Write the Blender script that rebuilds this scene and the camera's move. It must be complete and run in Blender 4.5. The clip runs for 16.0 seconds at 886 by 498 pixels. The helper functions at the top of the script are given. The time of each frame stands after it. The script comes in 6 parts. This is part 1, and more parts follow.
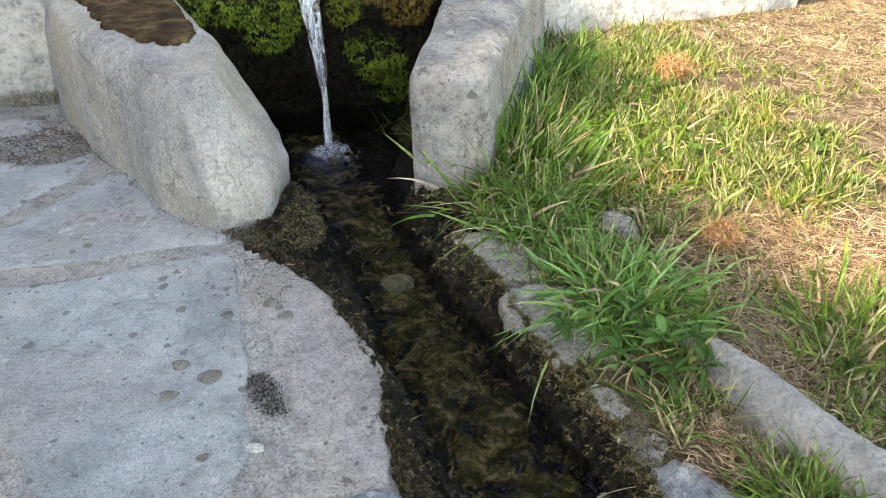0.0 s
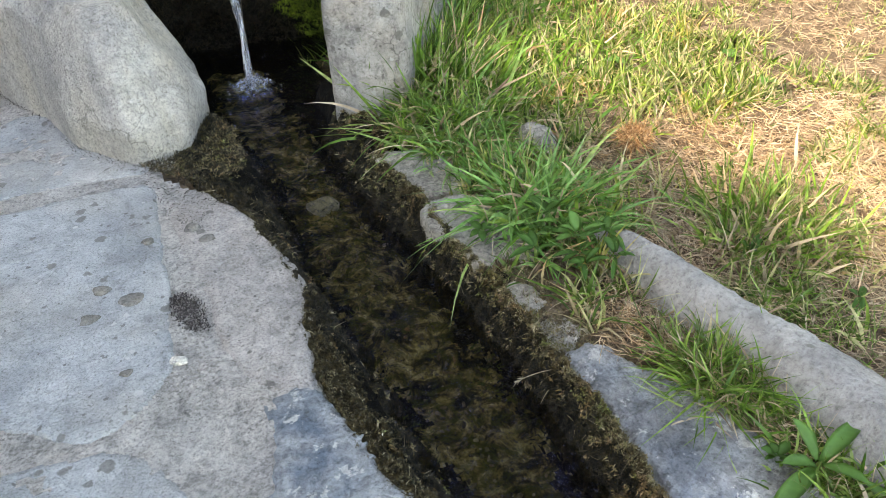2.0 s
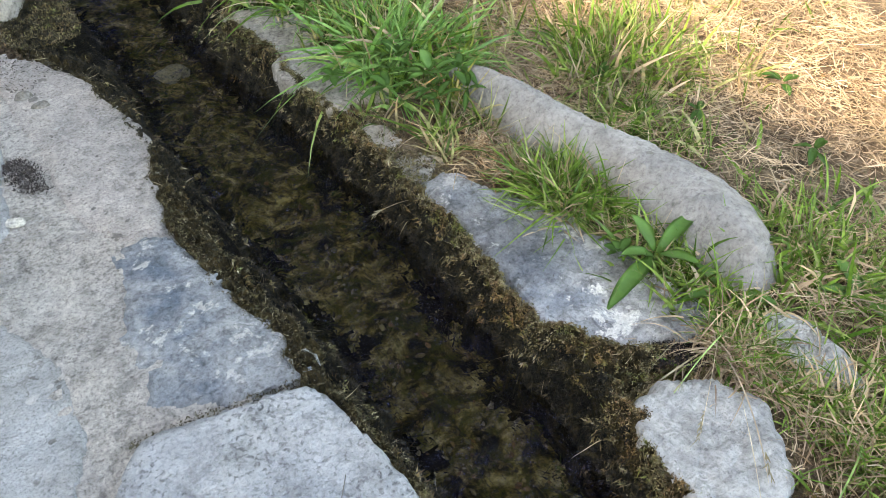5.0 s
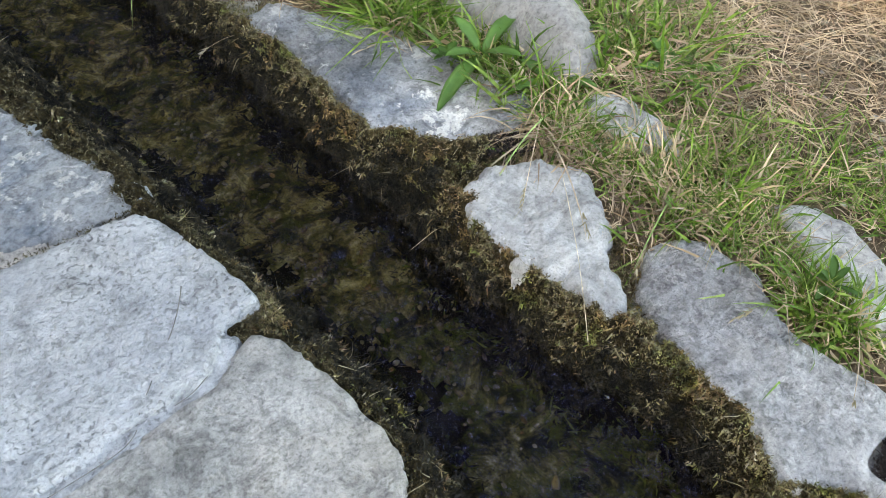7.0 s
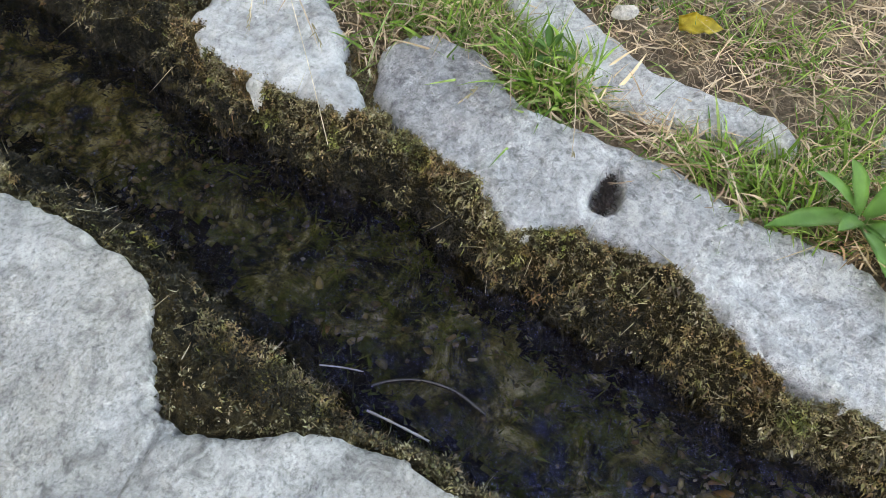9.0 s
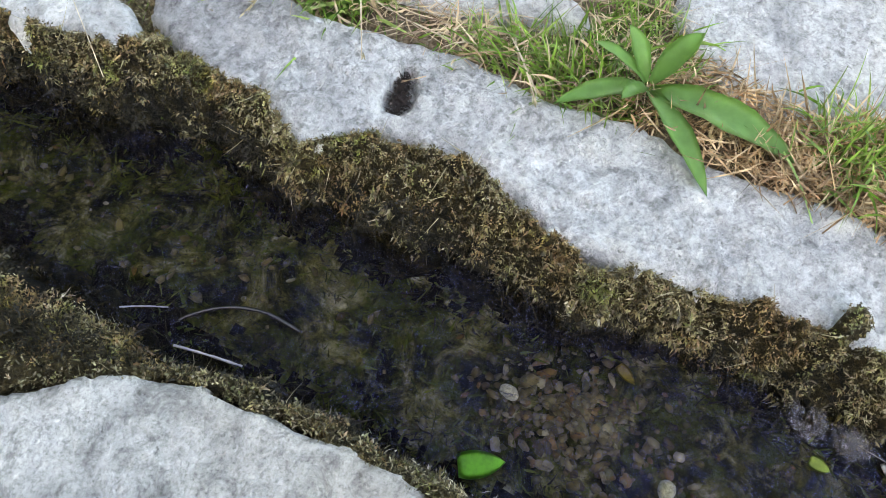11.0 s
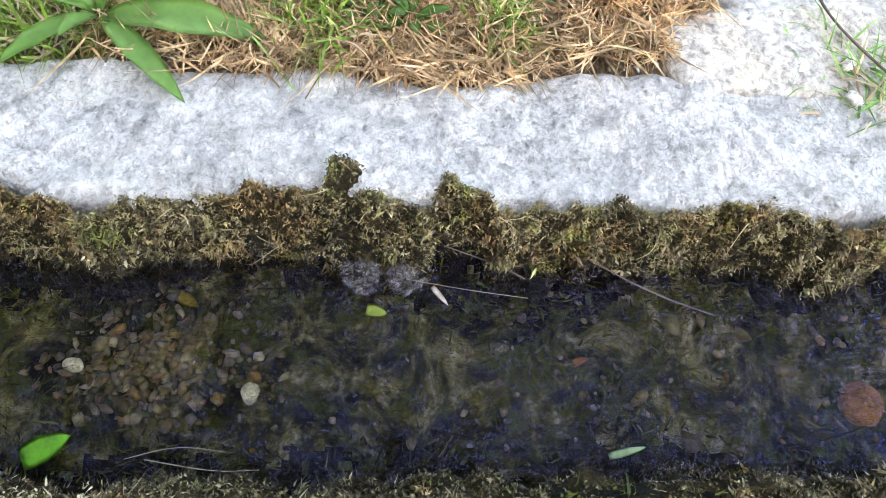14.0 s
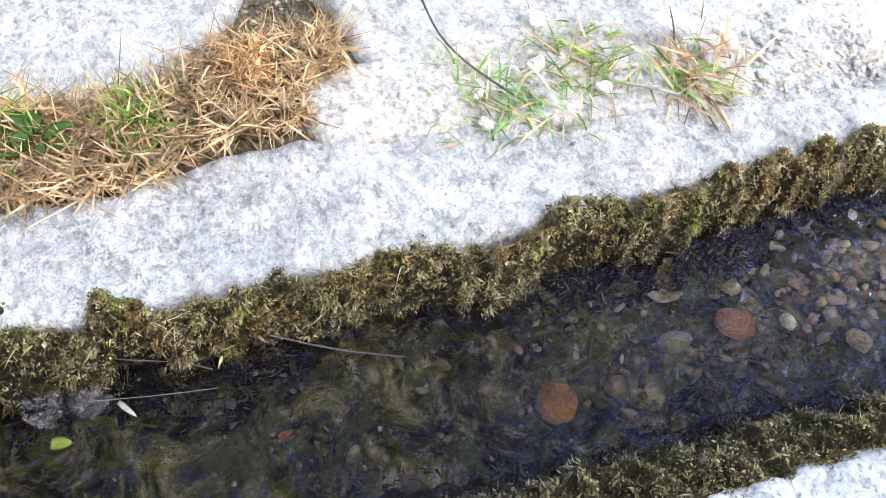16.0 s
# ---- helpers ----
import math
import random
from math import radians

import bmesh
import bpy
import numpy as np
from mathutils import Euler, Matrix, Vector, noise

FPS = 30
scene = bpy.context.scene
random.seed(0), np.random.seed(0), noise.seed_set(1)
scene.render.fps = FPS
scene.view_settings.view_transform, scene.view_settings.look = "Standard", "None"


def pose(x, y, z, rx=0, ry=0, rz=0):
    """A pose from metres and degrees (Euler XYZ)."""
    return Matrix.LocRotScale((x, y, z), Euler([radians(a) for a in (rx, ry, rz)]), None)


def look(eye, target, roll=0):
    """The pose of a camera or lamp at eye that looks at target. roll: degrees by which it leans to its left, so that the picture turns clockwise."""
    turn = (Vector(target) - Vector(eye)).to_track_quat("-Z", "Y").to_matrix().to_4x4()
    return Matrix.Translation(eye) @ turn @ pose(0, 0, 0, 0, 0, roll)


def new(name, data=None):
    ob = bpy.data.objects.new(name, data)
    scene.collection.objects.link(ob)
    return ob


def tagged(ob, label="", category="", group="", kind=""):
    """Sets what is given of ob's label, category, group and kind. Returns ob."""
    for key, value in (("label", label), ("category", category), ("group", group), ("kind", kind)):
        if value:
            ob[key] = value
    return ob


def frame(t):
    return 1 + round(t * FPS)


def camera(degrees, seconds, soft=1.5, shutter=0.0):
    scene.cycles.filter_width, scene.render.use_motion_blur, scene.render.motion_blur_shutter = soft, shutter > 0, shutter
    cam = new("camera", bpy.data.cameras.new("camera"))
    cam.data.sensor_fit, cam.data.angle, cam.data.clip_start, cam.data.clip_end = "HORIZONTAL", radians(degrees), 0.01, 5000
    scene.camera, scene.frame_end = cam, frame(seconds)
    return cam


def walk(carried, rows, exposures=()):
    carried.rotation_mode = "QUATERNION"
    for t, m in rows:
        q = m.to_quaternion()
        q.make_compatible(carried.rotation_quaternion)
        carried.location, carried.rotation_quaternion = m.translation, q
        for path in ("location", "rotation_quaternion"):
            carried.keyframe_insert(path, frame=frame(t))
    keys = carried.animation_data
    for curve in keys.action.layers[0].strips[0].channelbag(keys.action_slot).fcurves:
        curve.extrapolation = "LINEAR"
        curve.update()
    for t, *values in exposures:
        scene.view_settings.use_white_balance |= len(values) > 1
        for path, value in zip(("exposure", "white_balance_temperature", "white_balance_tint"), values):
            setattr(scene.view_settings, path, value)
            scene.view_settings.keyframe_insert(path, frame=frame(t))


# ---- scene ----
cam = camera(60.4, 16.0, soft=0.5)
METRES, EYE, TILT, LEAN, TURN = 1.8, 1.291, -34.13, -0.39, -19.0
ROWS = [
    (0.0, 0.0, 0.0, 0.0, 0.0, 0.0, -0.0),
    (0.5, 0.0077, -0.0032, -0.017, -1.0, -1.05, 0.73),
    (1.0, 0.0223, -0.0071, -0.0269, -1.51, -1.51, 1.6),
    (1.5, 0.0324, -0.0138, -0.0445, -2.21, -2.46, 2.26),
    (2.0, 0.0517, -0.02, -0.0682, -3.41, -3.39, 3.44),
    (2.5, 0.0652, -0.0285, -0.0852, -4.51, -4.21, 4.33),
    (3.0, 0.0738, -0.0219, -0.1079, -5.69, -5.59, 5.05),
    (3.5, 0.0886, -0.0235, -0.1303, -7.0, -6.72, 5.54),
    (6.0, 0.1187, -0.0547, -0.2217, -14.9, -14.63, 9.82),
    (6.5, 0.1458, -0.07, -0.2551, -17.17, -17.31, 11.54),
    (7.0, 0.1605, -0.084, -0.2746, -19.03, -19.32, 12.81),
    (7.5, 0.1762, -0.1019, -0.2992, -22.0, -21.31, 14.64),
    (8.0, 0.1983, -0.119, -0.3196, -25.89, -23.69, 16.24),
    (8.5, 0.2137, -0.1398, -0.349, -28.61, -26.96, 17.72),
    (9.0, 0.2278, -0.1622, -0.3769, -31.6, -29.83, 18.37),
    (11.5, 0.304, -0.2292, -0.4499, -43.89, -39.35, 23.35),
    (12.0, 0.3172, -0.2569, -0.4673, -47.46, -41.62, 24.93),
    (12.5, 0.3415, -0.2915, -0.4925, -52.82, -44.84, 25.95),
    (13.0, 0.3657, -0.326, -0.5193, -58.04, -47.9, 27.62),
    (13.5, 0.3794, -0.355, -0.5337, -62.09, -49.99, 28.84),
    (14.0, 0.4037, -0.3833, -0.5616, -66.83, -53.26, 29.76),
    (14.5, 0.4212, -0.4188, -0.5855, -71.86, -56.12, 30.13),
    (15.0, 0.4334, -0.4515, -0.5958, -76.07, -57.36, 30.67),
    (15.5, 0.4446, -0.4844, -0.6104, -80.48, -59.07, 30.42),
    (16.0, 0.4604, -0.5258, -0.622, -85.47, -60.43, 30.48),
]
EXPOSURES = [(0.0, 3.08, 9900, 12), (3.5, 3.30, 10100, 11), (9.0, 3.42, 10700, 11), (11.5, 3.68, 10300, 11), (13.0, 3.86, 10300, 12), (16.0, 3.98, 10500, 15)]
walk(cam, [(t, pose(0, 0, EYE, TILT, LEAN, TURN) @ pose(METRES * x, METRES * y, METRES * z, 90 + pitch, roll, yaw)) for t, x, y, z, yaw, pitch, roll in ROWS], EXPOSURES)

# ---------------------------------------------------------------- light
SUN_WAY = Vector((-0.98, -0.20, 0.97)).normalized()      # towards the sun, behind the added wall
world = bpy.data.worlds.new("sky")
scene.world = world
world.use_nodes = True
wn = world.node_tree.nodes
sky = wn.new("ShaderNodeTexSky")
sky.sky_type = "NISHITA"
sky.sun_disc = False
sky.sun_elevation = math.asin(SUN_WAY.z)
sky.sun_rotation = math.atan2(SUN_WAY.x, SUN_WAY.y)
sky.air_density, sky.dust_density = 1.0, 0.6
wn["Background"].inputs["Strength"].default_value = 0.15
world.node_tree.links.new(sky.outputs["Color"], wn["Background"].inputs["Color"])
sun = new("sun", bpy.data.lights.new("sun", "SUN"))
sun.data.energy, sun.data.angle, sun.data.color = 1.75, radians(1.6), (1.0, 0.95, 0.88)
sun.matrix_world = look(SUN_WAY * 30, (0, 0, 0))


# ---------------------------------------------------------------- noise and mesh helpers
def lattice(ix, iy, seed):
    n = (ix.astype(np.int64) * 374761393 + iy.astype(np.int64) * 668265263 + seed * 974711) & 0x7FFFFFFF
    n = ((n ^ (n >> 13)) * 1274126177) & 0x7FFFFFFF
    return ((n ^ (n >> 16)) & 0xFFFF) / 65535.0


def value(x, y, seed=0):
    x, y = np.asarray(x, float), np.asarray(y, float)
    ix, iy = np.floor(x), np.floor(y)
    fx, fy = x - ix, y - iy
    fx, fy = fx * fx * (3 - 2 * fx), fy * fy * (3 - 2 * fy)
    a, b = lattice(ix, iy, seed), lattice(ix + 1, iy, seed)
    c, d = lattice(ix, iy + 1, seed), lattice(ix + 1, iy + 1, seed)
    return (a + (b - a) * fx) * (1 - fy) + (c + (d - c) * fx) * fy


def fbm(x, y, scale=1.0, seed=0, octaves=4):
    """Layered noise, about -1 to 1."""
    total, amp, norm = 0.0, 1.0, 0.0
    for i in range(octaves):
        total = total + amp * (value(np.asarray(x) * scale + 17.3 * i, np.asarray(y) * scale - 9.1 * i, seed + i) - 0.5) * 2
        norm += amp
        amp, scale = amp * 0.5, scale * 2.03
    return total / norm * 1.6


def smoothstep(a, b, x):
    s = np.clip((x - a) / (b - a), 0, 1)
    return s * s * (3 - 2 * s)


def mesh_object(name, verts, faces, material, parent=None, label="", smooth=True):
    me = bpy.data.meshes.new(name)
    me.from_pydata([tuple(v) for v in np.asarray(verts, float)], [], [tuple(int(i) for i in f) for f in faces])
    me.materials.append(material)
    if smooth:
        me.shade_smooth()
    ob = new(name, me)
    if parent:
        ob.parent = parent
    if label:
        ob["label"] = label
    return ob


def part(name, bm, material, parent=None, label="", smooth=True):
    me = bpy.data.meshes.new(name)
    bm.normal_update()
    bm.to_mesh(me)
    bm.free()
    me.materials.append(material)
    if smooth:
        me.shade_smooth()
    ob = new(name, me)
    if parent:
        ob.parent = parent
    if label:
        ob["label"] = label
    return ob


def rounded_outline(points, count=8):
    """A closed smooth line through a few corner points."""
    p = np.array(points, float)
    n = len(p)
    out = []
    for i in range(n):
        a, b, c, d = p[i - 1], p[i], p[(i + 1) % n], p[(i + 2) % n]
        for s in np.linspace(0, 1, count, endpoint=False):
            cr = 0.5 * (2 * b + (c - a) * s + (2 * a - 5 * b + 4 * c - d) * s * s + (3 * b - a - 3 * c + d) * s ** 3)
            out.append(cr * 0.65 + (b * (1 - s) + c * s) * 0.35)
    return np.array(out)


def inside_distance(x, y, line):
    """Distance to a closed line, positive inside."""
    a, b = line, np.roll(line, -1, 0)
    best = np.full(x.shape, 1e9)
    odd = np.zeros(x.shape, bool)
    for (ax, ay), (bx, by) in zip(a, b):
        ex, ey = bx - ax, by - ay
        s = np.clip(((x - ax) * ex + (y - ay) * ey) / (ex * ex + ey * ey + 1e-12), 0, 1)
        best = np.minimum(best, np.hypot(x - ax - s * ex, y - ay - s * ey))
        cross = (ay > y) != (by > y)
        odd ^= cross & (x < ax + (y - ay) * ex / (ey if abs(ey) > 1e-12 else 1e-12))
    return np.where(odd, best, -best)


def stone(name, points, material, top=0.0, depth=0.12, edge=0.02, ragged=0.008, relief=0.004, dome=0.0, step=0.012, seed=1, slope=(0.0, 0.0), hollows=(), parent=None, label=""):
    """A natural flat stone of a given plan: worn rim, uneven top, rough sides."""
    line = rounded_outline(points)
    lo, hi = line.min(0) - 3 * step, line.max(0) + 3 * step
    nx, ny = int((hi[0] - lo[0]) / step) + 2, int((hi[1] - lo[1]) / step) + 2
    gx, gy = np.meshgrid(lo[0] + step * np.arange(nx), lo[1] + step * np.arange(ny), indexing="ij")
    wob = ragged * (fbm(gx, gy, 9, seed) + 0.6 * fbm(gx, gy, 38, seed + 5))
    d = inside_distance(gx, gy, line) + wob
    ddx, ddy = np.gradient(d, step)
    g = np.maximum(np.hypot(ddx, ddy), 0.3)
    push = np.where(d < 0, -d, 0.0)
    px, py = gx + ddx / g * push / g, gy + ddy / g * push / g
    dd = np.clip(d, 0, None)
    half = max(dd.max(), 1e-3)
    round_off = edge * (1 - np.sqrt(np.clip(1 - (1 - np.clip(dd / edge, 0, 1)) ** 2, 0, 1)))
    cx, cy = line.mean(0)
    z = top - round_off + relief * (fbm(gx, gy, 6, seed + 9) + 0.5 * fbm(gx, gy, 25, seed + 11) + 0.45 * fbm(gx, gy, 62, seed + 13, 2)) + dome * (1 - (1 - np.clip(dd / half, 0, 1)) ** 2) + slope[0] * (gx - cx) + slope[1] * (gy - cy)
    for hx, hy, ra, rb, turn, deep in hollows:
        ca, sa = math.cos(radians(turn)), math.sin(radians(turn))
        along_, across = (gx - hx) * ca + (gy - hy) * sa, -(gx - hx) * sa + (gy - hy) * ca
        z -= deep * smoothstep(1.15, 0.75, np.hypot(along_ / ra, across / (rb * (1 - 0.35 * along_ / ra))) + 0.12 * fbm(gx, gy, 60, seed))
    keep = d > -step * 0.75
    cell = keep[:-1, :-1] & keep[1:, :-1] & keep[1:, 1:] & keep[:-1, 1:]
    used = np.zeros_like(keep)
    for a in (0, 1):
        for b in (0, 1):
            used[a:nx - 1 + a, b:ny - 1 + b] |= cell
    number = -np.ones(keep.shape, int)
    number[used] = np.arange(used.sum())
    verts = np.stack([px[used], py[used], z[used]], 1).tolist()
    i, j = np.nonzero(cell)
    faces = np.stack([number[i, j], number[i + 1, j], number[i + 1, j + 1], number[i, j + 1]], 1).tolist()
    edges = {}
    for f in faces:
        for k in range(4):
            a, b = f[k], f[(k + 1) % 4]
            if (b, a) in edges:
                del edges[(b, a)]
            else:
                edges[(a, b)] = 1
    rings = {}
    for a, b in edges:
        for v in (a, b):
            if v not in rings:
                x, y, zz = verts[v]
                ids = []
                for share in (0.45, 1.0):
                    w = 0.010 * float(value(x * 40, y * 40, seed + 3)) * share
                    ox, oy = x - cx, y - cy
                    n = math.hypot(ox, oy) or 1
                    ids.append(len(verts))
                    verts.append([x + ox / n * w, y + oy / n * w, zz - depth * share])
                rings[v] = ids
    for a, b in edges:
        faces.append([b, a, rings[a][0], rings[b][0]])
        faces.append([rings[b][0], rings[a][0], rings[a][1], rings[b][1]])
    return mesh_object(name, verts, faces, material, parent, label)


def blades(name, base, way, length, width, droop, material, segs=3, parent=None, label="", curl=0.15, seed=3, blunt=2.0):
    """Many thin tapering blades in one mesh."""
    rng = np.random.default_rng(seed)
    base, way = np.asarray(base, float), np.asarray(way, float)
    n = len(base)
    length, width, droop = [np.broadcast_to(np.asarray(v, float), (n,)) for v in (length, width, droop)]
    way = way / np.linalg.norm(way, axis=1, keepdims=True)
    side = np.cross(way, rng.normal(size=(n, 3)))
    side /= np.maximum(np.linalg.norm(side, axis=1, keepdims=True), 1e-6)
    bend = rng.normal(size=(n, 3)) * curl
    rows = []
    for k in range(segs + 1):
        s = k / segs
        p = base + way * (length * s)[:, None] + (bend * s * s) * length[:, None]
        p[:, 2] -= droop * length * s * s
        w = width * 0.5 * (1 - s ** blunt) * (0.6 + 0.4 * min(1, s * 3 + 0.2))
        if k < segs:
            rows += [p - side * w[:, None], p + side * w[:, None]]
        else:
            rows.append(p)
    verts = np.stack(rows, 1).reshape(-1, 3)
    m = 2 * segs + 1
    start = np.arange(n)[:, None] * m
    quads = [start + np.array([2 * k, 2 * k + 1, 2 * k + 3, 2 * k + 2]) for k in range(segs - 1)]
    tips = start + np.array([2 * segs - 2, 2 * segs - 1, 2 * segs])
    q = np.concatenate(quads, 0) if quads else np.zeros((0, 4), int)
    me = bpy.data.meshes.new(name)
    loops = np.concatenate([q.reshape(-1), tips.reshape(-1)]).astype(np.int32)
    sizes = np.concatenate([np.full(len(q), 4), np.full(n, 3)]).astype(np.int32)
    me.vertices.add(len(verts))
    me.vertices.foreach_set("co", verts.astype(np.float32).ravel())
    me.loops.add(len(loops))
    me.loops.foreach_set("vertex_index", loops)
    me.polygons.add(len(sizes))
    me.polygons.foreach_set("loop_start", np.concatenate([[0], np.cumsum(sizes)[:-1]]).astype(np.int32))
    me.update(calc_edges=True)
    me.materials.append(material)
    me.shade_smooth()
    ob = new(name, me)
    if parent:
        ob.parent = parent
    if label:
        ob["label"] = label
    return ob


def leaning(rng, n, lift_lo, lift_hi):
    """Random ways that rise by an angle between two values, in degrees."""
    turn, lift = rng.uniform(0, 2 * math.pi, n), np.radians(rng.uniform(lift_lo, lift_hi, n))
    return np.stack([np.cos(turn) * np.cos(lift), np.sin(turn) * np.cos(lift), np.sin(lift)], 1)


# ---------------------------------------------------------------- materials
def material(name, rough=0.8, spec=0.3):
    m = bpy.data.materials.new(name)
    m.use_nodes = True
    b = m.node_tree.nodes["Principled BSDF"]
    b.inputs["Roughness"].default_value = rough
    b.inputs["Specular IOR Level"].default_value = spec
    return m, m.node_tree.nodes, m.node_tree.links, b


def noise_node(n, l, co, scale, detail=6.0, rough=0.6, distortion=0.0):
    t = n.new("ShaderNodeTexNoise")
    t.inputs["Scale"].default_value, t.inputs["Detail"].default_value = scale, detail
    t.inputs["Roughness"].default_value, t.inputs["Distortion"].default_value = rough, distortion
    l.new(co, t.inputs["Vector"])
    return t.outputs["Fac"]


def ramp(n, l, fac, stops):
    r = n.new("ShaderNodeValToRGB")
    while len(r.color_ramp.elements) < len(stops):
        r.color_ramp.elements.new(0.5)
    for e, (p, c) in zip(r.color_ramp.elements, stops):
        e.position, e.color = p, (*c, 1) if len(c) == 3 else c
    l.new(fac, r.inputs["Fac"])
    return r.outputs["Color"]


def grey(v):
    return (v, v, v)


def mix(n, l, fac, a, b, mode="MIX"):
    m = n.new("ShaderNodeMix")
    m.data_type, m.blend_type = "RGBA", mode
    for socket, v in ((m.inputs[0], fac), (m.inputs[6], a), (m.inputs[7], b)):
        if isinstance(v, (int, float)):
            socket.default_value = v
        elif isinstance(v, tuple):
            socket.default_value = (*v, 1)
        else:
            l.new(v, socket)
    return m.outputs[2]


def bump(n, l, b, fac, strength, distance, after=None):
    k = n.new("ShaderNodeBump")
    k.inputs["Strength"].default_value, k.inputs["Distance"].default_value = strength, distance
    l.new(fac, k.inputs["Height"])
    if after:
        l.new(after, k.inputs["Normal"])
    l.new(k.outputs["Normal"], b.inputs["Normal"])
    return k.outputs["Normal"]


def place(n):
    return n.new("ShaderNodeNewGeometry").outputs["Position"]


def stone_material(name, light, dark, warm, spots=0.5, grain=90.0, pits=0.0, blotch=5.0, white=0.0, cracks=0.0, streak=1.0, mottle=0.9, fleck=0.8, dents=105.0, relief=1.0, stain=None):
    """Weathered limestone: clouded greys, grain, lichen spots, fine pits."""
    m, n, l, b = material(name, 0.88, 0.25)
    co = place(n)
    run = co
    if streak != 1.0:
        drawn = n.new("ShaderNodeMapping")
        drawn.inputs["Scale"].default_value = (1.0, 1.0, streak)
        l.new(co, drawn.inputs["Vector"])
        run = drawn.outputs["Vector"]
    cloud = noise_node(n, l, run, blotch, 8, 0.6, 0.5)
    col = ramp(n, l, cloud, [(0.34, dark), (0.5, tuple((x + y) / 2 for x, y in zip(light, dark))), (0.64, light)])
    hue = noise_node(n, l, run, blotch * 0.55, 4, 0.5)
    col = mix(n, l, ramp(n, l, hue, [(0.45, grey(0)), (0.66, grey(0.8))]), col, warm)
    middle = noise_node(n, l, co, blotch * 4.5, 7, 0.68, 0.8)
    col = mix(n, l, mottle, col, ramp(n, l, middle, [(0.36, grey(0.58)), (0.49, grey(0.97)), (0.62, grey(1.16))]), "MULTIPLY")
    fine = noise_node(n, l, co, grain, 6, 0.72)
    col = mix(n, l, fleck, col, ramp(n, l, fine, [(0.34, grey(0.5)), (0.47, grey(0.97)), (0.64, grey(1.2))]), "MULTIPLY")
    if pits > 0:
        dent = noise_node(n, l, co, dents, 3, 0.55, 0.4)
        where = ramp(n, l, noise_node(n, l, co, 6, 5, 0.6), [(0.40, grey(0.15)), (0.60, grey(1))])
        deep = mix(n, l, 1.0, ramp(n, l, dent, [(0.36, grey(min(1.0, 1.1 * pits))), (0.46, grey(0))]), where, "MULTIPLY")
        col = mix(n, l, deep, col, mix(n, l, 1.0, col, grey(0.5), "MULTIPLY"))
    if white > 0:
        crust = noise_node(n, l, co, blotch * 1.5, 11, 0.72, 0.2)
        col = mix(n, l, ramp(n, l, crust, [(0.68 - white * 0.2, grey(0)), (0.71 - white * 0.2, grey(0.66))]), col, mix(n, l, 0.5, (0.72, 0.715, 0.69), ramp(n, l, fine, [(0.34, grey(0.5)), (0.6, grey(1.0))]), "MULTIPLY"))
    if cracks > 0:
        edge = n.new("ShaderNodeTexVoronoi")
        edge.feature = "DISTANCE_TO_EDGE"
        edge.inputs["Scale"].default_value = 3.1
        bent = n.new("ShaderNodeTexNoise")
        bent.inputs["Scale"].default_value, bent.inputs["Detail"].default_value = 5, 6
        l.new(co, bent.inputs["Vector"])
        warp = n.new("ShaderNodeVectorMath")
        warp.operation = "MULTIPLY_ADD"
        l.new(bent.outputs["Color"], warp.inputs[0])
        warp.inputs[1].default_value = (0.35, 0.35, 0.35)
        l.new(co, warp.inputs[2])
        l.new(warp.outputs[0], edge.inputs["Vector"])
        line = ramp(n, l, edge.outputs["Distance"], [(0.0, grey(1)), (0.012, grey(0))])
        some = ramp(n, l, noise_node(n, l, co, 2.3, 3, 0.5), [(0.50, grey(0)), (0.60, grey(cracks))])
        col = mix(n, l, mix(n, l, 1.0, line, some, "MULTIPLY"), col, (0.10, 0.095, 0.085))
    if spots > 0:
        wob = n.new("ShaderNodeTexNoise")
        wob.inputs["Scale"].default_value = 55
        l.new(co, wob.inputs["Vector"])
        shift = n.new("ShaderNodeVectorMath")
        shift.operation = "MULTIPLY_ADD"
        l.new(wob.outputs["Color"], shift.inputs[0])
        shift.inputs[1].default_value = (0.024, 0.024, 0.024)
        l.new(co, shift.inputs[2])
        for size, level, tone in ((24, 0.30, (0.145, 0.14, 0.125)), (60, 0.26, (0.12, 0.115, 0.105)), (33, 0.22, (0.56, 0.56, 0.55))):
            v = n.new("ShaderNodeTexVoronoi")
            v.inputs["Scale"].default_value = size
            l.new(shift.outputs[0], v.inputs["Vector"])
            one = n.new("ShaderNodeSeparateColor")
            l.new(v.outputs["Color"], one.inputs[0])
            some = n.new("ShaderNodeMath")
            some.operation = "MULTIPLY_ADD"
            l.new(one.outputs[0], some.inputs[0])
            some.inputs[1].default_value, some.inputs[2].default_value = -2.0, level * 2.0 * spots
            gap = n.new("ShaderNodeMath")
            gap.operation = "SUBTRACT"
            l.new(some.outputs[0], gap.inputs[0])
            l.new(v.outputs["Distance"], gap.inputs[1])
            col = mix(n, l, ramp(n, l, gap.outputs[0], [(0.0, grey(0)), (0.07, grey(0.7))]), col, tone)
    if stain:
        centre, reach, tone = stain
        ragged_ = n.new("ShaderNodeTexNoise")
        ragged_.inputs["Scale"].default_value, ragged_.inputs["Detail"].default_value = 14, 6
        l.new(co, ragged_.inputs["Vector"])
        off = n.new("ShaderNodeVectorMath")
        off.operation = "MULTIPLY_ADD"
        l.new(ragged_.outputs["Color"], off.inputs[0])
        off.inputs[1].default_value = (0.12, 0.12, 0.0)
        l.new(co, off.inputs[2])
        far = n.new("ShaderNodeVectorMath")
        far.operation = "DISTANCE"
